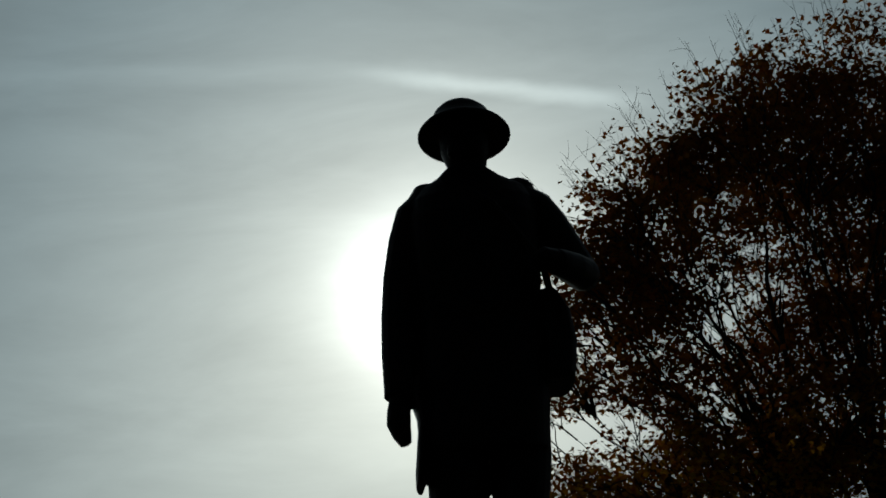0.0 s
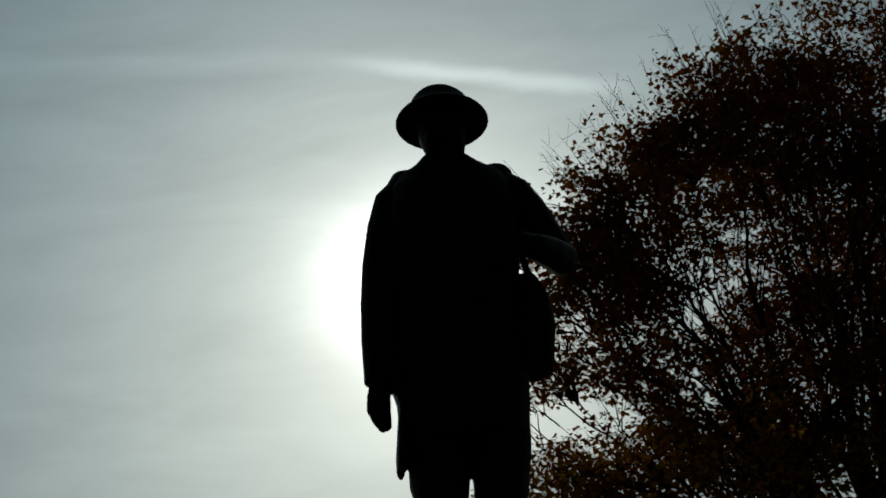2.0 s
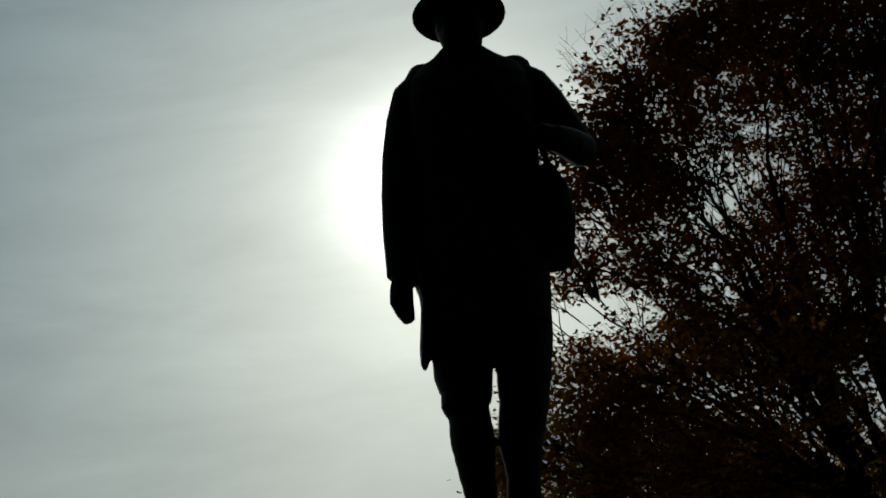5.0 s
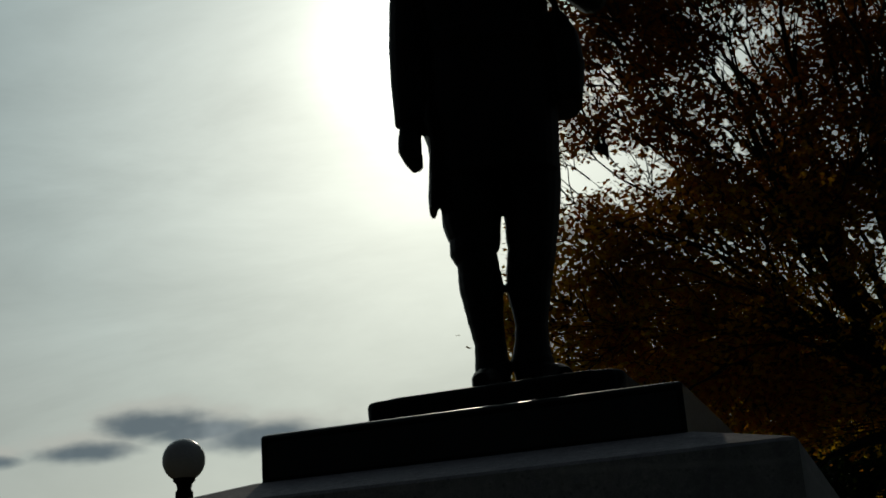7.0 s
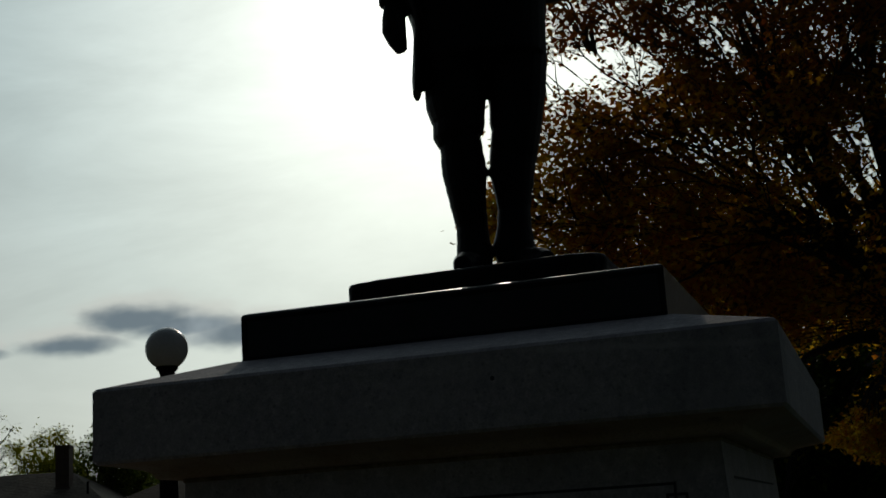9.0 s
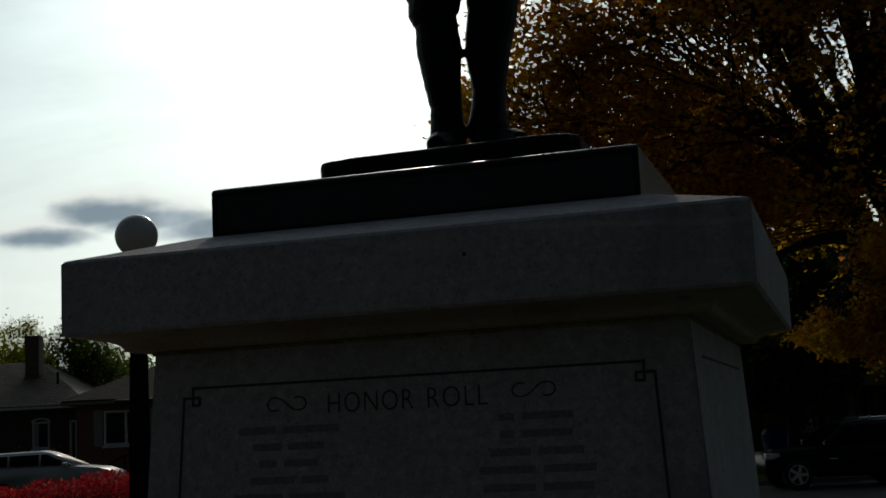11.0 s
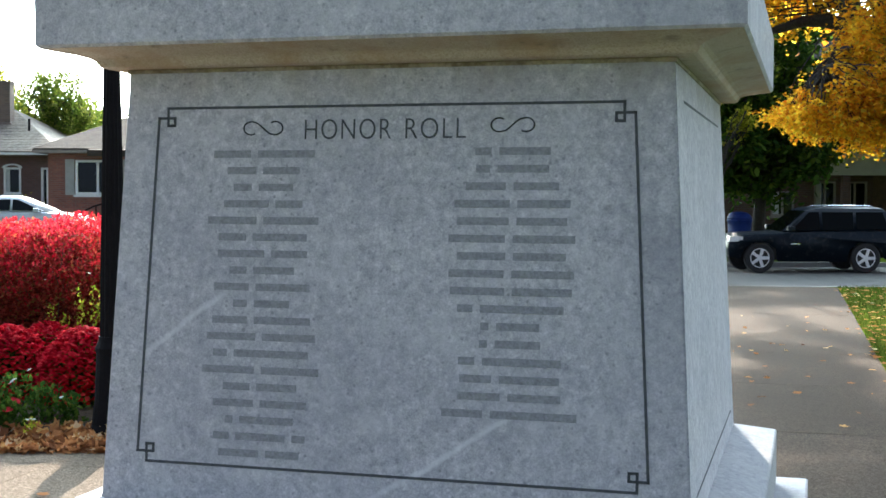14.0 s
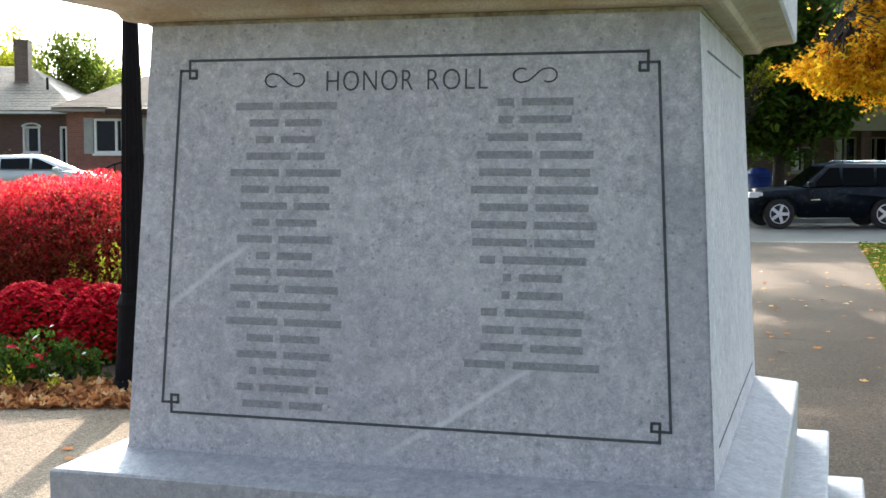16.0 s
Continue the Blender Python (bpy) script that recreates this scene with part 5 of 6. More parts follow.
for cx, cy, r, top, n in ((-2.55, 9.75, 0.36, 0.52, 2900), (-3.18, 9.9, 0.38, 0.52, 2900), (-3.75, 9.6, 0.36, 0.48, 2500), (-3.0, 10.4, 0.34, 0.50, 1500), (-4.4, 9.8, 0.36, 0.46, 1900), (-2.1, 10.3, 0.30, 0.40, 1200)):
    mound(cx, cy, r, top, n)


def low_plant(name, cx, cy, r, tall, n, size, mat, label, category, blooms=None, bm_mat=None, count=0):
    plant = thing(name, SITE @ pose(cx, cy, 0.08), label, category, category + "s in the bed")
    p = rng.normal(0, 0.45, (n, 3)) * np.array([r, r, 0]) + np.stack([np.zeros(n), np.zeros(n), rng.uniform(0.02, tall, n)], -1)
    tagged(part("foliage", leaves("foliage", p, size, mat, rng, upright=True), mat, plant), kind="stuff")
    if count:
        q = np.stack([rng.normal(0, r * 0.5, count), rng.normal(-r * 0.3, r * 0.4, count), rng.uniform(tall * 0.8, tall * 1.25, count)], -1)
        for one in q:
            part("bloom", flower_heads("bloom", one[None], blooms, bm_mat), bm_mat, plant)


for cx, cy, wide, tall, n, leaf, green, hue, cnt, sz in ((-2.90, 9.15, 0.13, 0.36, 260, 0.045, GREEN, PETAL, 2, 0.024), (-3.04, 9.02, 0.13, 0.26, 240, 0.045, GREEN, RED, 2, 0.045),
                                                          (-2.87, 8.97, 0.12, 0.20, 220, 0.045, GREEN, RED, 2, 0.045), (-2.69, 8.86, 0.05, 0.10, 40, 0.030, LIME, PETAL, 3, 0.018),
                                                          (-2.72, 9.22, 0.15, 0.28, 300, 0.045, GREEN, PETAL, 0, 0.02), (-2.52, 9.15, 0.12, 0.22, 240, 0.045, GREEN, PETAL, 1, 0.018),
                                                          (-2.98, 8.84, 0.06, 0.16, 50, 0.030, LIME, PETAL, 0, 0.02), (-3.20, 9.25, 0.16, 0.30, 300, 0.045, GREEN, PETAL, 0, 0.02),
                                                          (-3.45, 9.05, 0.14, 0.24, 240, 0.045, GREEN, RED, 2, 0.045)):
    words = "small dark green bedding plant with fresh shoots" if not cnt else "low bedding plant with red blooms" if hue is RED else "low bedding plant with white blooms"
    low_plant("bedding_plant", cx, cy, wide, tall, n, leaf, green, words, "plant", sz, hue, cnt)
for cx, cy, tall in ((-2.66, 10.45, 0.92), (-2.72, 10.4, 0.80), (-2.78, 10.5, 0.88), (-2.90, 10.5, 0.66), (-3.02, 10.55, 0.74), (-3.12, 10.5, 0.58), (-2.60, 10.4, 0.85), (-3.3, 10.6, 0.55)):
    low_plant("tall_perennial", cx, cy, 0.045, tall, 110, 0.032, LIME, "spindly yellow-green perennial before the red hedge", "perennial")

# fallen leaves heaped along the bed and strewn over paving and lawn
k = 2700
r_ = rng.uniform(-4.2, -1.7, k)
f_ = 8.62 + np.abs(rng.normal(0, 0.28, k)) - 0.1 * rng.random(k)
z_ = 0.02 + 0.10 * rng.random(k) * np.clip((f_ - 8.6) * 3, 0.1, 1)
litter = part("leaf_litter", leaves("leaf_litter", np.stack([r_, f_, z_], -1), 0.078, LITTER, rng, True, 0.0), LITTER, None, "", SITE)
tagged(litter, "heap of dry brown leaves along the flower bed", "leaf litter", "", "stuff")


for n, r0, r1, f0, f1, what in ((170, 0.8, 6.5, 6.0, 20.0, "dry leaves strewn over the concrete path"), (12, -3.6, -1.5, 4.5, 8.6, "few dry leaves on the sunlit paving"), (1700, 4.6, 10.0, 10.5, 24.5, "brown maple leaves lying on the lawn")):
    p = np.stack([rng.uniform(r0, r1, n), rng.uniform(f0, f1, n), np.full(n, 0.0)], -1)
    if r0 == 4.6:
        p = p[p[:, 0] > 0.28 * p[:, 1] + 0.95]
    me = leaves("fallen_leaves", p, 0.085 if r0 == 4.6 else 0.070, LITTER, rng, True, 0.0)
    co = np.empty(len(me.vertices) * 3, dtype=np.float32)
    me.vertices.foreach_get("co", co)
    co = co.reshape(-1, 3)
    co[:, 2] = 0.022 + np.abs(co[:, 2]) * 0.35
    me.vertices.foreach_set("co", co.reshape(-1))
    tagged(part("fallen_leaves", me, LITTER, None, "", SITE), what, "leaf litter", "", "stuff")

# grass blades along the near lawn
k = 42000
q = np.stack([rng.uniform(3.6, 9.5, k), 10.0 + 15.0 * rng.random(k) ** 1.3, np.zeros(k)], -1)
q = q[q[:, 0] > 0.279 * (q[:, 1] - 6.96) + 2.98]
q = q[q[:, 0] < 0.39 * q[:, 1] + 0.3]
n = len(q)
a, h = rng.uniform(0, 2 * np.pi, n), rng.uniform(0.03, 0.075, n)
dx = np.stack([np.cos(a), np.sin(a), np.zeros(n)], -1) * 0.006
tip = q + np.stack([rng.normal(0, 0.02, n), rng.normal(0, 0.02, n), h], -1)
v = np.stack([q - dx, q + dx, tip], 1).reshape(-1, 3)
BLADE = leaf_material("grass blades", [(0.0, (0.026, 0.052, 0.007)), (0.6, (0.062, 0.095, 0.012)), (1.0, (0.135, 0.130, 0.028))], 0.3, 0.7)
me = mesh_of("grass", v.tolist(), [(3 * i, 3 * i + 1, 3 * i + 2) for i in range(n)], BLADE)
tagged(part("grass", me, BLADE, None, "", SITE), "short green grass beside the concrete path", "grass", "", "stuff")


# ---------------------------------------------------------------- houses
def wall_box(x0, x1, y0, y1, z0, z1, holes):
    """Four walls 0.25 m thick as a mesh; holes in the front wall (at y0): rows of (x0, x1, z0, z1)."""
    bm = bmesh.new()
    t = 0.25
    xs = sorted({x0, x1, *(h[0] for h in holes), *(h[1] for h in holes)})
    zs = sorted({z0, z1, *(h[2] for h in holes), *(h[3] for h in holes)})
    for a, b in zip(xs, xs[1:]):
        for c, d in zip(zs, zs[1:]):
            if not any(h[0] <= a and b <= h[1] and h[2] <= c and d <= h[3] for h in holes):
                box(bm, a, b, y0, y0 + t, c, d)
    box(bm, x0, x0 + t, y0 + t, y1, z0, z1)
    box(bm, x1 - t, x1, y0 + t, y1, z0, z1)
    box(bm, x0 + t, x1 - t, y1 - t, y1, z0, z1)
    bmesh.ops.remove_doubles(bm, verts=bm.verts, dist=0.0005)
    return bm


def hip_roof(x0, x1, y0, y1, z0, z1, over, run):
    bm = bmesh.new()
    x0, x1, y0, y1 = x0 - over, x1 + over, y0 - over, y1 + over
    ym = (y0 + y1) / 2
    lo = [bm.verts.new(p) for p in ((x0, y0, z0 - 0.16), (x1, y0, z0 - 0.16), (x1, y1, z0 - 0.16), (x0, y1, z0 - 0.16))]
    hi = [bm.verts.new(p) for p in ((x0, y0, z0), (x1, y0, z0), (x1, y1, z0), (x0, y1, z0))]
    a, b = bm.verts.new((x0 + run, ym, z1)), bm.verts.new((x1 - run, ym, z1))
    bm.faces.new(lo[::-1])
    for i in range(4):
        bm.faces.new((lo[i], lo[(i + 1) % 4], hi[(i + 1) % 4], hi[i]))
    bm.faces.new((hi[0], hi[1], b, a))
    bm.faces.new((hi[1], hi[2], b))
    bm.faces.new((hi[2], hi[3], a, b))
    bm.faces.new((hi[3], hi[0], a))
    return bm


def shingle_rows(x0, x1, y0, ym, z0, z1, run, rows, house, mat):
    """Overlapping courses on the front slope, each a thin strip."""
    for i in range(rows):
        t0, t1 = i / rows, (i + 1) / rows
        ya, yb = y0 + (ym - y0) * t0, y0 + (ym - y0) * t1
        za, zb = z0 + (z1 - z0) * t0, z0 + (z1 - z0) * t1
        bm = bmesh.new()
        v = [bm.verts.new(p) for p in ((x0 + run * t0, ya - 0.02, za + 0.012), (x1 - run * t0, ya - 0.02, za + 0.012), (x1 - run * t1, yb, zb + 0.018), (x0 + run * t1, yb, zb + 0.018),
                                       (x0 + run * t0, ya - 0.02, za + 0.030), (x1 - run * t0, ya - 0.02, za + 0.030), (x1 - run * t1, yb, zb + 0.024), (x0 + run * t1, yb, zb + 0.024))]
        for f in ((0, 1, 2, 3), (7, 6, 5, 4), (0, 4, 5, 1), (1, 5, 6, 2), (2, 6, 7, 3), (3, 7, 4, 0)):
            bm.faces.new([v[k] for k in f])
        part("shingle_course", bm, mat, house)


def window(house, x0, x1, z0, z1, y, rail=0.09, mullion=True, arch=False, behind=CURTAIN, drawn=-1, frame_mat=TRIM):
    """A white framed window in an opening of the front wall at y."""
    win = new("window")
    win.parent = house
    bm = bmesh.new()
    for a in ((x0, x0 + rail, z0, z1), (x1 - rail, x1, z0, z1), (x0 + rail, x1 - rail, z0, z0 + rail), (x0 + rail, x1 - rail, z1 - rail, z1)):
        box(bm, a[0], a[1], y - 0.03, y + 0.12, a[2], a[3])
    if mullion:
        c = (x0 + x1) / 2
        box(bm, c - rail / 2, c + rail / 2, y - 0.02, y + 0.12, z0 + rail, z1 - rail)
    part("window_frame", bm, frame_mat, win)
    if arch:
        bm = bmesh.new()
        n = 12
        c, r = (x0 + x1) / 2, (x1 - x0) / 2 + 0.06
        loops = []
        for rr in (r - 0.14, r):
            for yy in (y - 0.04, y + 0.05):
                loops.append([bm.verts.new((c + rr * math.cos(math.pi * i / n), yy, z1 - 0.02 + 0.42 * rr * math.sin(math.pi * i / n))) for i in range(n + 1)])
        for a, b in ((0, 1), (1, 3), (3, 2), (2, 0)):
            for i in range(n):
                bm.faces.new((loops[a][i], loops[a][i + 1], loops[b][i + 1], loops[b][i]))
        part("arch_trim", bm, TRIM, win)
    part("sill", boxed(x0 - 0.06, x1 + 0.06, y - 0.10, y + 0.05, z0 - 0.09, z0 - 0.002), frame_mat, win)
    part("pane", boxed(x0 + rail, x1 - rail, y + 0.06, y + 0.075, z0 + rail, z1 - rail), PANE, win)
    c0, c1 = (x0 + rail, x0 + (x1 - x0) * 0.34) if drawn < 0 else (x0 + (x1 - x0) * 0.60, x1 - rail)
    part("curtain", boxed(c0, c1, y + 0.02, y + 0.05, z0 + rail, z1 - rail), behind, win)


# red brick bungalow
bx, by = -14.45, 50.0
house = thing("bungalow", SITE @ pose(bx, by, 0), "red brick bungalow with a grey hipped roof and white window", "house", "houses")
part("wall", wall_box(0, 9.0, 0, 8.0, 0, 3.42, [(1.05, 2.75, 1.72, 3.05), (3.6, 4.6, 0.6, 2.75)]), BRICK_RED, house)
part("roof", hip_roof(0, 9.0, 0, 8.0, 3.46, 4.90, 0.45, 2.6), SHINGLE, house)
shingle_rows(-0.45, 9.45, -0.45, 4.0, 3.46, 4.90, 2.6, 26, house, SHINGLE)
part("fascia", boxed(-0.47, 9.47, -0.50, -0.452, 3.30, 3.42), GUTTER, house, "brown gutter board")
window(house, 1.05, 2.75, 1.72, 3.05, 0.0, drawn=1)
part("shutter", boxed(0.66, 1.02, -0.05, -0.004, 1.70, 3.08, 0.01), SHUTTER, house, "grey louvred shutter")
part("shutter", boxed(2.80, 3.16, -0.05, -0.004, 1.70, 3.08, 0.01), SHUTTER, house, "grey louvred shutter")
part("door", boxed(3.62, 4.58, 0.06, 0.12, 0.62, 2.73, 0.01), TRIM, house, "white front door")
bm = bmesh.new()
rings(bm, [[(1.75, -1.0, 3.16), (4.9, -1.0, 3.16), (4.9, -0.005, 3.20), (1.75, -0.005, 3.20)], [(1.75, -1.0, 3.40), (4.9, -1.0, 3.40), (4.9, -0.005, 3.52), (1.75, -0.005, 3.52)]])
part("awning", bm, SHINGLE, house, "small brown canopy over the entrance")
part("porch", boxed(2.9, 5.4, -1.4, -0.004, 0.0, 0.58, 0.02), KERB, house, "concrete entrance landing")
bm = bmesh.new()
tube(bm, [(1.45, -1.5, 0.95, 0.03), (2.1, -1.5, 1.28, 0.03), (3.0, -1.5, 1.55, 0.03), (5.4, -1.5, 1.55, 0.03)], 8)
part("handrail", bm, IRON, house, "dark iron handrail")
for x, z in ((1.5, 0.95), (2.2, 1.3), (3.0, 1.55), (5.3, 1.55)):
    bm = bmesh.new()
    tube(bm, [(x, -1.5, 0.0, 0.022), (x, -1.5, z, 0.022)], 8)
    part("rail_post", bm, IRON, house)

# dark painted brick house
house = thing("cottage", SITE @ pose(-25.0, 52.5, 0), "dark brown brick cottage with white arched windows and chimney", "house", "houses")
part("wall", wall_box(0, 9.95, 0, 8.5, 0, 3.30, [(4.7, 5.5, 1.72, 2.80), (8.05, 8.75, 1.72, 2.80), (6.35 - 3.0, 6.95 - 3.0, 1.72, 2.80), (9.55, 9.85, 1.2, 2.80)]), BRICK_DARK, house)
part("roof", hip_roof(0, 9.95, 0, 8.5, 3.42, 5.45, 0.55, 3.4), SHINGLE_PALE, house)
shingle_rows(-0.55, 10.5, -0.55, 4.25, 3.42, 5.45, 3.4, 28, house, SHINGLE_PALE)
part("fascia", boxed(-0.57, 10.52, -0.60, -0.552, 3.30, 3.39), TRIM, house, "white gutter board")
window(house, 4.7, 5.5, 1.72, 2.80, 0.0, 0.08, False, True)
window(house, 8.05, 8.75, 1.72, 2.80, 0.0, 0.08, False, True)
window(house, 3.35, 3.95, 1.72, 2.80, 0.0, 0.08, False, True)
window(house, 9.55, 9.85, 1.2, 2.80, 0.0, 0.08, False, False)
bm = bmesh.new()
square_rings(bm, [(0.38, 0.34, 3.9), (0.38, 0.34, 4.65), (0.29, 0.28, 4.74), (0.29, 0.28, 6.34), (0.32, 0.31, 6.36), (0.32, 0.31, 6.48)])
part("chimney", bm, BRICK_GREY, house, "brown brick chimney", pose(7.3, 2.6, 0))
bm = bmesh.new()
lathe(bm, [(0.05, 3.7), (0.05, 4.85)], 12)
part("vent_pipe", bm, IRON, house, "dark vent pipe", pose(8.6, 1.6, 0))
for x in (8.0, 9.2):
    low = thing("shrub", SITE @ pose(-25.0 + x, 50.9, 0), "small yellowing shrub against the cottage", "bush", "cottage shrubs")
    p = rng.normal(0, 0.20, (1300, 3)) * np.array([0.8, 0.7, 1.0]) + np.array([0, 0, 1.2])
    tagged(part("foliage", leaves("foliage", p, 0.085, LIME, rng), LIME, low), kind="stuff")
    rnd = random.Random(int(x * 10))
    tagged(part("stemwork", sticks("stemwork", [bend(Vector((0, 0, 0)), Vector((rnd.uniform(-0.3, 0.3), rnd.uniform(-0.3, 0.3), rnd.uniform(0.9, 1.6))), 0.03, 0.01, rnd) for _ in range(8)], STEM), STEM, low), kind="stuff")

# brown house with a gabled porch across the street
house = thing("house", SITE @ pose(7.0, 45.0, 0), "dark brown brick house with a cream gabled porch", "house", "houses")
part("wall", wall_box(0, 16.0, 0, 8.0, 0, 5.6, [(5.05, 5.85, 1.1, 1.95), (6.55, 7.3, 1.2, 2.3), (7.55, 8.4, 1.0, 2.3), (8.6, 9.5, 0.5, 2.6), (10.0, 12.2, 1.3, 2.7), (3.0, 4.0, 3.7, 5.0), (9.0, 10.2, 3.7, 5.0)]), BRICK_BROWN, house)
part("roof", hip_roof(0, 16.0, 0, 8.0, 5.66, 8.6, 0.5, 4.0), SHINGLE, house)
for x0, x1, z0, z1 in ((5.05, 5.85, 1.1, 1.95), (6.55, 7.3, 1.2, 2.3), (7.55, 8.4, 1.0, 2.3), (10.0, 12.2, 1.3, 2.7), (3.0, 4.0, 3.7, 5.0), (9.0, 10.2, 3.7, 5.0)):
    window(house, x0, x1, z0, z1, 0.0, 0.06, True, frame_mat=GUTTER)
part("door", boxed(8.62, 9.48, 0.06, 0.12, 0.52, 2.58, 0.01), STEM, house, "dark wooden front door")
bm = bmesh.new()
v = [bm.verts.new((x, y, z)) for y in (-2.4, -2.2) for x, z in ((6.4, 2.48), (14.6, 2.48), (14.6, 2.98), (10.5, 4.75), (6.4, 2.98))]
bm.faces.new(v[:5]); bm.faces.new(v[5:][::-1])
for i in range(5):
    bm.faces.new((v[i], v[5 + i], v[5 + (i + 1) % 5], v[(i + 1) % 5]))
part("porch_gable", bm, CREAM, house, "cream boarded porch gable")
for s in (-1, 1):
    bm = bmesh.new()
    rings(bm, [[(10.5 + s * a, y, z + dz) for y, z, dz in ((-2.75, b, 0), (-0.002, b, 0), (-0.002, b, 0.16), (-2.75, b, 0.16))] for a, b in ((0.0, 4.80), (4.5, 2.86))])
    part("porch_roof", bm, SHINGLE, house)
part("porch_floor", boxed(6.6, 14.4, -2.5, -0.004, 0, 0.5, 0.02), KERB, house, "concrete porch floor")
for x in (6.9, 9.0, 12.0, 14.1):
    part("porch_post", boxed(x - 0.13, x + 0.13, -2.43, -2.17, 0.5, 2.476, 0.01), BRICK_BROWN, house, "brick porch post")

# ---------------------------------------------------------------- cars
def shell_from(profile, half, tuck, seg=1):
    """A car body from a side outline of (x, z, half-width factor), mirrored across its length."""
    bm = bmesh.new()
    cols = []
    for y, k in ((-1.0, 0.0), (-0.86, 1.0), (0.86, 1.0), (1.0, 0.0)):
        cols.append([bm.verts.new((x, y * half * f, z - (1 - k) * tuck)) for x, z, f in profile])
    n = len(profile)
    for a, b in zip(cols, cols[1:]):
        for i in range(n):
            bm.faces.new((a[i], a[(i + 1) % n], b[(i + 1) % n], b[i]))
    bm.faces.new(cols[0][::-1])
    bm.faces.new(cols[-1])
    return bm


def wheel(car, x, y, r, out):
    tyre = bmesh.new()
    prof = [(r * 0.66, -0.10), (r * 0.93, -0.11), (r, -0.08), (r, 0.08), (r * 0.93, 0.11), (r * 0.66, 0.10)]
    lathe(tyre, prof, 28)
    turn = pose(x, y, r, 90, 0, 0)
    wh = part("wheel", tyre, TYRE, car, "", turn)
    rim = bmesh.new()
    o = 0.10 * (1 if out > 0 else -1) * -1
    lathe(rim, [(r * 0.655, o * 0.6), (r * 0.655, o * 1.06), (r * 0.60, o * 1.08), (r * 0.58, o * 0.55)], 24)
    part("rim", rim, ALLOY, wh)
    for i in range(5):
        a = 2 * math.pi * i / 5
        sp = bmesh.new()
        box(sp, r * 0.04, r * 0.60, -r * 0.115, r * 0.115, min(o * 0.7, o * 1.02), max(o * 0.7, o * 1.02), 0.01)
        part("spoke", sp, ALLOY, wh, "", pose(0, 0, 0, 0, 0, math.degrees(a)))
    hub = bmesh.new()
    lathe(hub, [(r * 0.15, min(o * 0.7, o * 1.1)), (r * 0.15, max(o * 0.7, o * 1.1))], 12)
    part("hub", hub, ALLOY, wh)


# dark sport utility vehicle, its nose towards -x
suv = thing("suv", SITE @ pose(9.50, 32.5, SUNK + 0.006, 0, 0, 1.0), "dark blue-grey sport utility vehicle parked at the kerb", "car")
L0 = -2.05
bm = shell_from([(L0, 0.42, 0.92), (L0 - 0.02, 0.70, 0.95), (L0 + 0.05, 0.88, 0.96), (L0 + 0.45, 0.96, 0.98), (-0.78, 1.00, 1.0), (0.2, 1.03, 1.0), (1.75, 1.04, 1.0), (2.12, 1.02, 0.97), (2.18, 0.75, 0.95), (2.15, 0.42, 0.93),
                 (1.78, 0.36, 0.97), (1.72, 0.62, 0.99), (1.50, 0.79, 1.0), (1.12, 0.79, 1.0), (0.90, 0.62, 0.99), (0.85, 0.30, 0.97), (-0.86, 0.30, 0.97), (-0.90, 0.62, 0.99), (-1.12, 0.79, 1.0), (-1.50, 0.79, 1.0), (-1.72, 0.62, 0.99), (-1.78, 0.36, 0.97)], 0.90, 0.03)
bmesh.ops.bevel(bm, geom=[e for e in bm.edges], offset=0.02, segments=2, affect="EDGES")
part("body", bm, CAR_DARK, suv, "", None, True)
bm = bmesh.new()
rings(bm, [[(-0.78, -0.83, 0.99), (2.10, -0.83, 0.99), (2.10, 0.83, 0.99), (-0.78, 0.83, 0.99)], [(-0.08, -0.70, 1.55), (1.86, -0.70, 1.55), (1.86, 0.70, 1.55), (-0.08, 0.70, 1.55)], [(0.12, -0.60, 1.61), (1.74, -0.60, 1.61), (1.74, 0.60, 1.61), (0.12, 0.60, 1.61)]])
bmesh.ops.bevel(bm, geom=[e for e in bm.edges], offset=0.04, segments=2, affect="EDGES")
part("cabin", bm, CAR_DARK, suv, "", None, True)
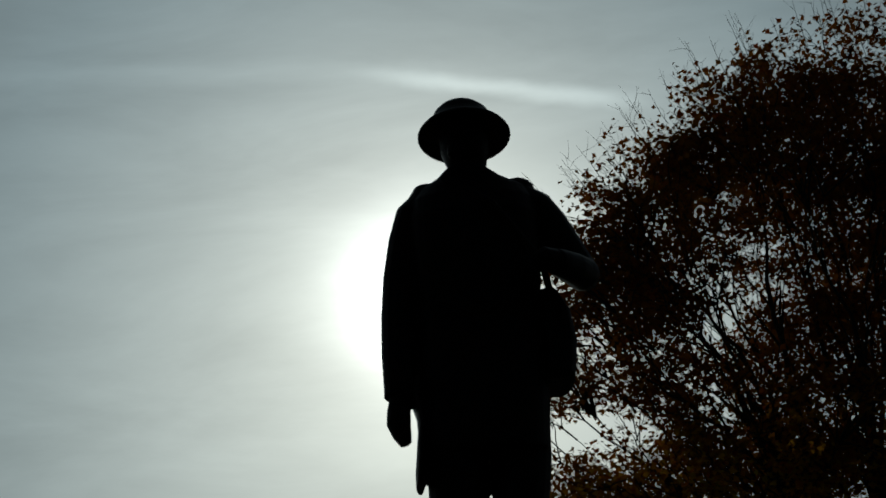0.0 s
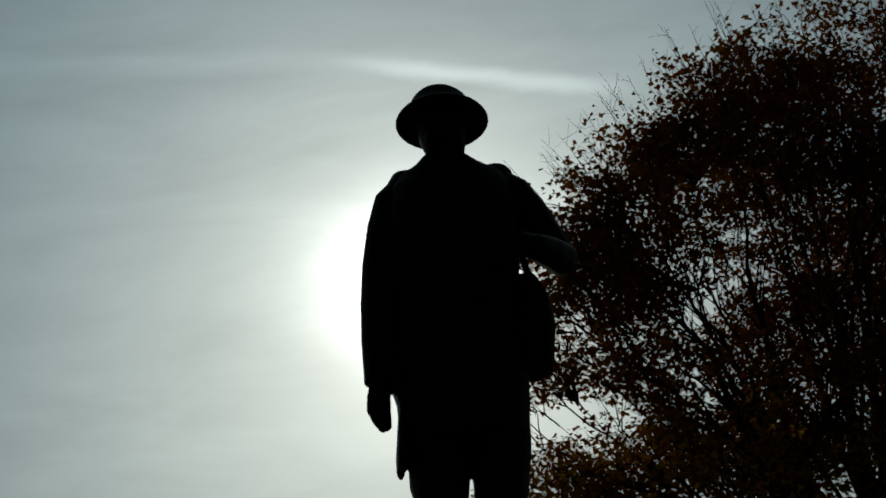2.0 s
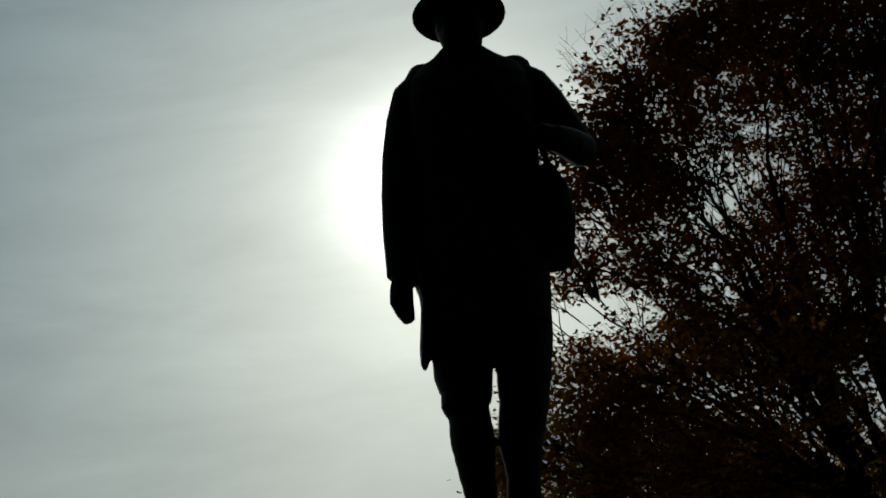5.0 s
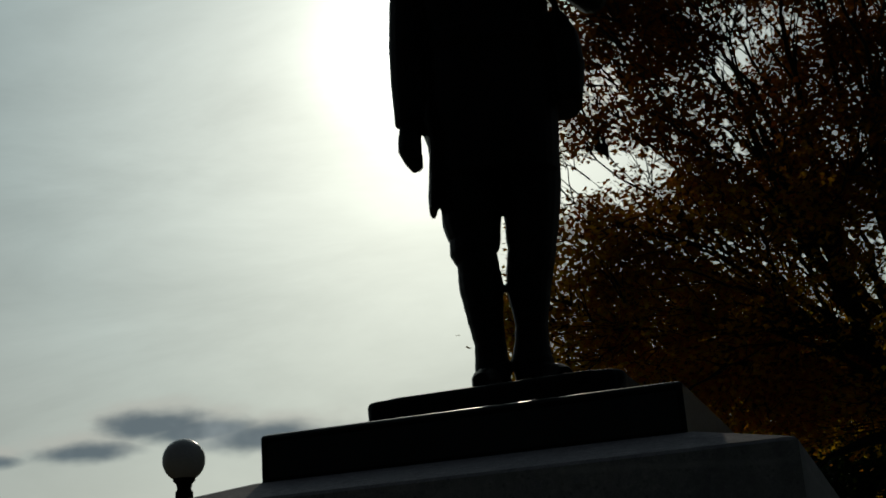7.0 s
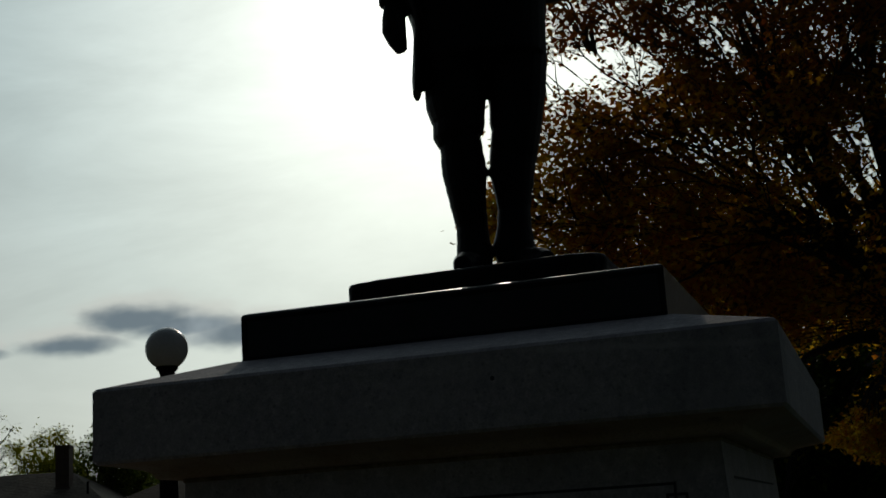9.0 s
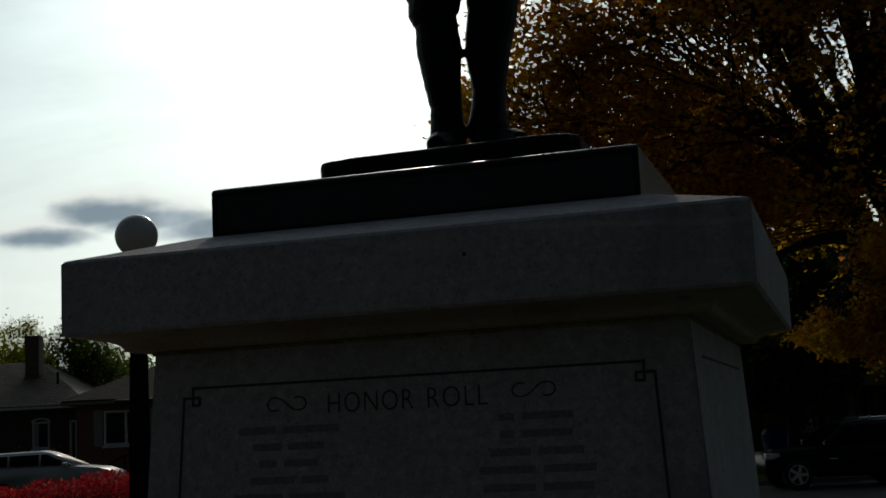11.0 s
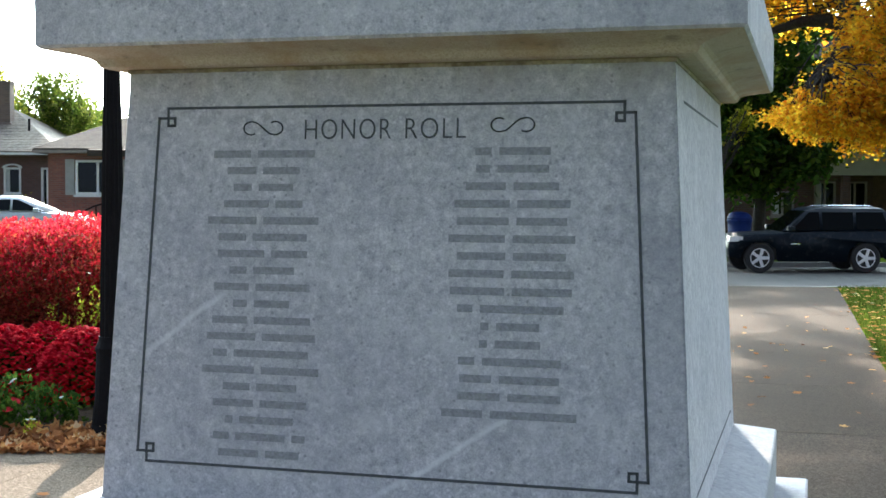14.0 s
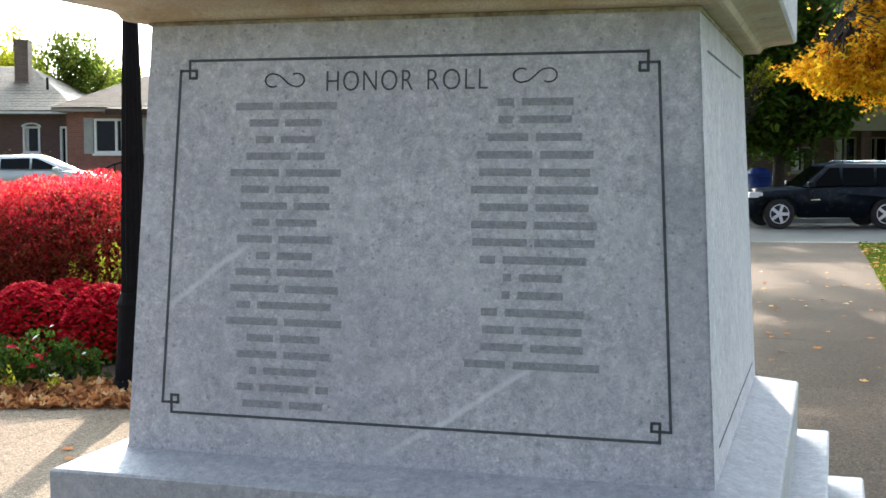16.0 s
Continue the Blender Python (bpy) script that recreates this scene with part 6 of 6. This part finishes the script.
for s in (-1, 1):
    glass = [[(-0.50, 1.06), (0.18, 1.06), (0.18, 1.49), (-0.06, 1.49)], [(0.26, 1.06), (1.02, 1.06), (1.02, 1.49), (0.26, 1.49)], [(1.10, 1.08), (1.90, 1.10), (1.76, 1.49), (1.10, 1.49)]]
    for g in glass:
        bm = bmesh.new()
        lo = [bm.verts.new((x, s * (0.842 - (z - 0.99) * 0.235), z)) for x, z in g]
        hi = [bm.verts.new((x, s * (0.856 - (z - 0.99) * 0.235), z)) for x, z in g]
        bm.faces.new(lo)
        bm.faces.new(hi[::-1])
        for i in range(4):
            bm.faces.new((lo[i], lo[(i + 1) % 4], hi[(i + 1) % 4], hi[i]))
        part("side_window", bm, TINTED, suv, "tinted side window")
    bm = bmesh.new()
    tube(bm, [(0.34, s * 0.60, 1.612, 0.014), (0.42, s * 0.60, 1.648, 0.016), (1.50, s * 0.60, 1.648, 0.016), (1.58, s * 0.60, 1.612, 0.014)], 8)
    part("roof_rail", bm, CHROME, suv, "bright roof rail")
    part("headlight", boxed(L0 + 0.0, L0 + 0.34, s * 0.62, s * 0.875, 0.76, 0.90, 0.02), LAMP_GLASS, suv, "clear headlight")
    part("tail_light", boxed(2.02, 2.19, s * 0.70, s * 0.895, 0.86, 1.16, 0.02), TAIL, suv, "red tail light")
    part("mirror", boxed(-0.66, -0.48, s * 0.87, s * 1.05, 1.02, 1.15, 0.03), CAR_DARK, suv)
    part("side_badge", boxed(-0.55, -0.32, s * 0.895, s * 0.908, 0.70, 0.725), CHROME, suv, "small bright side badge")
    for x in (-1.31, 1.31):
        wheel(suv, x, s * 0.80, 0.365, s)
bm = bmesh.new()
rings(bm, [[(-0.76, -0.72, 1.025), (-0.76, 0.72, 1.025), (-0.68, 0.72, 1.025), (-0.68, -0.72, 1.025)], [(-0.14, -0.62, 1.525), (-0.14, 0.62, 1.525), (-0.08, 0.62, 1.525), (-0.08, -0.62, 1.525)]])
part("windscreen", bm, TINTED, suv)

# pale car by the bungalow, its nose towards +x
car = thing("car", SITE @ pose(-13.25, 43.0, 0.02, 0, 0, 0), "silver white hatchback parked before the bungalows", "car")
bm = shell_from([(-2.25, 0.45, 0.93), (-2.28, 0.85, 0.95), (-2.10, 1.12, 0.97), (-1.0, 1.16, 1.0), (0.85, 1.15, 1.0), (1.75, 1.05, 0.97), (2.20, 0.90, 0.92), (2.28, 0.62, 0.90), (2.24, 0.40, 0.92),
                 (1.85, 0.34, 0.96), (1.75, 0.62, 0.99), (1.52, 0.74, 1.0), (1.20, 0.74, 1.0), (0.97, 0.62, 0.99), (0.90, 0.28, 0.97), (-0.95, 0.28, 0.97), (-1.02, 0.62, 0.99), (-1.25, 0.74, 1.0), (-1.57, 0.74, 1.0), (-1.80, 0.62, 0.99), (-1.88, 0.36, 0.96)], 0.90, 0.03)
bmesh.ops.bevel(bm, geom=[e for e in bm.edges], offset=0.025, segments=2, affect="EDGES")
part("body", bm, CAR_PALE, car, "", None, True)
bm = bmesh.new()
rings(bm, [[(-2.15, -0.84, 1.13), (1.05, -0.84, 1.13), (1.05, 0.84, 1.13), (-2.15, 0.84, 1.13)], [(-1.75, -0.72, 1.55), (0.05, -0.70, 1.58), (0.05, 0.70, 1.58), (-1.75, 0.72, 1.55)], [(-1.55, -0.60, 1.63), (-0.25, -0.60, 1.66), (-0.25, 0.60, 1.66), (-1.55, 0.60, 1.63)]])
bmesh.ops.bevel(bm, geom=[e for e in bm.edges], offset=0.04, segments=2, affect="EDGES")
part("cabin", bm, CAR_PALE, car, "", None, True)
for s in (-1, 1):
    for g in ([(-1.95, 1.18), (-1.2, 1.18), (-1.2, 1.52), (-1.70, 1.50)], [(-1.12, 1.18), (-0.18, 1.18), (-0.18, 1.54), (-1.12, 1.52)], [(-0.10, 1.18), (0.84, 1.18), (0.10, 1.52), (-0.10, 1.54)]):
        bm = bmesh.new()
        lo = [bm.verts.new((x, s * (0.852 - (z - 1.13) * 0.27), z)) for x, z in g]
        hi = [bm.verts.new((x, s * (0.866 - (z - 1.13) * 0.27), z)) for x, z in g]
        bm.faces.new(lo)
        bm.faces.new(hi[::-1])
        for i in range(4):
            bm.faces.new((lo[i], lo[(i + 1) % 4], hi[(i + 1) % 4], hi[i]))
        part("side_window", bm, PANE, car, "dark side window")
    part("mirror", boxed(0.62, 0.80, s * 0.88, s * 1.05, 1.12, 1.25, 0.03), CAR_PALE, car)
    part("headlight", boxed(1.95, 2.24, s * 0.55, s * 0.83, 0.74, 0.88, 0.02), LAMP_GLASS, car, "clear headlight")
    part("tail_light", boxed(-2.29, -2.12, s * 0.62, s * 0.87, 0.88, 1.06, 0.02), TAIL, car, "red tail light")
    for x in (-1.41, 1.36):
        wheel(car, x, s * 0.80, 0.33, s)
bm = boxed(-40.0, -4.0, 40.5, 46.5, -0.05, 0.02)
tagged(part("side_street", bm, ASPHALT, None, "", SITE), "grey side street before the bungalows", "road", "", "structure")

# blue wheeled bin
bin_ = thing("recycling_bin", SITE @ pose(8.82, 36.2, 0.0, 0, 0, 14), "blue plastic wheeled bin with a rounded lid", "bin")
bm = bmesh.new()
oval_rings(bm, [(0.06, 0, 0.20, 0, 0.22), (0.30, 0, 0.23, 0, 0.25), (0.90, 0, 0.29, 0, 0.31), (1.05, 0, 0.30, 0, 0.32), (1.07, 0, 0.32, 0, 0.34), (1.11, 0, 0.32, 0, 0.34)], 28, 3.0)
part("body", bm, PLASTIC_BLUE, bin_, smooth=True)
bm = bmesh.new()
oval_rings(bm, [(1.112, 0, 0.325, 0, 0.345), (1.16, 0, 0.325, 0, 0.345), (1.24, -0.01, 0.29, 0, 0.31), (1.31, -0.02, 0.20, 0, 0.22), (1.335, -0.03, 0.08, 0, 0.10)], 28, 2.4)
part("lid", bm, PLASTIC_BLUE, bin_, smooth=True)
for s in (-1, 1):
    bm = bmesh.new()
    lathe(bm, [(0.10, -0.025), (0.10, 0.025)], 16)
    part("wheel", bm, TYRE, bin_, "", pose(s * 0.20, 0.21, 0.10, 0, 90, 0))
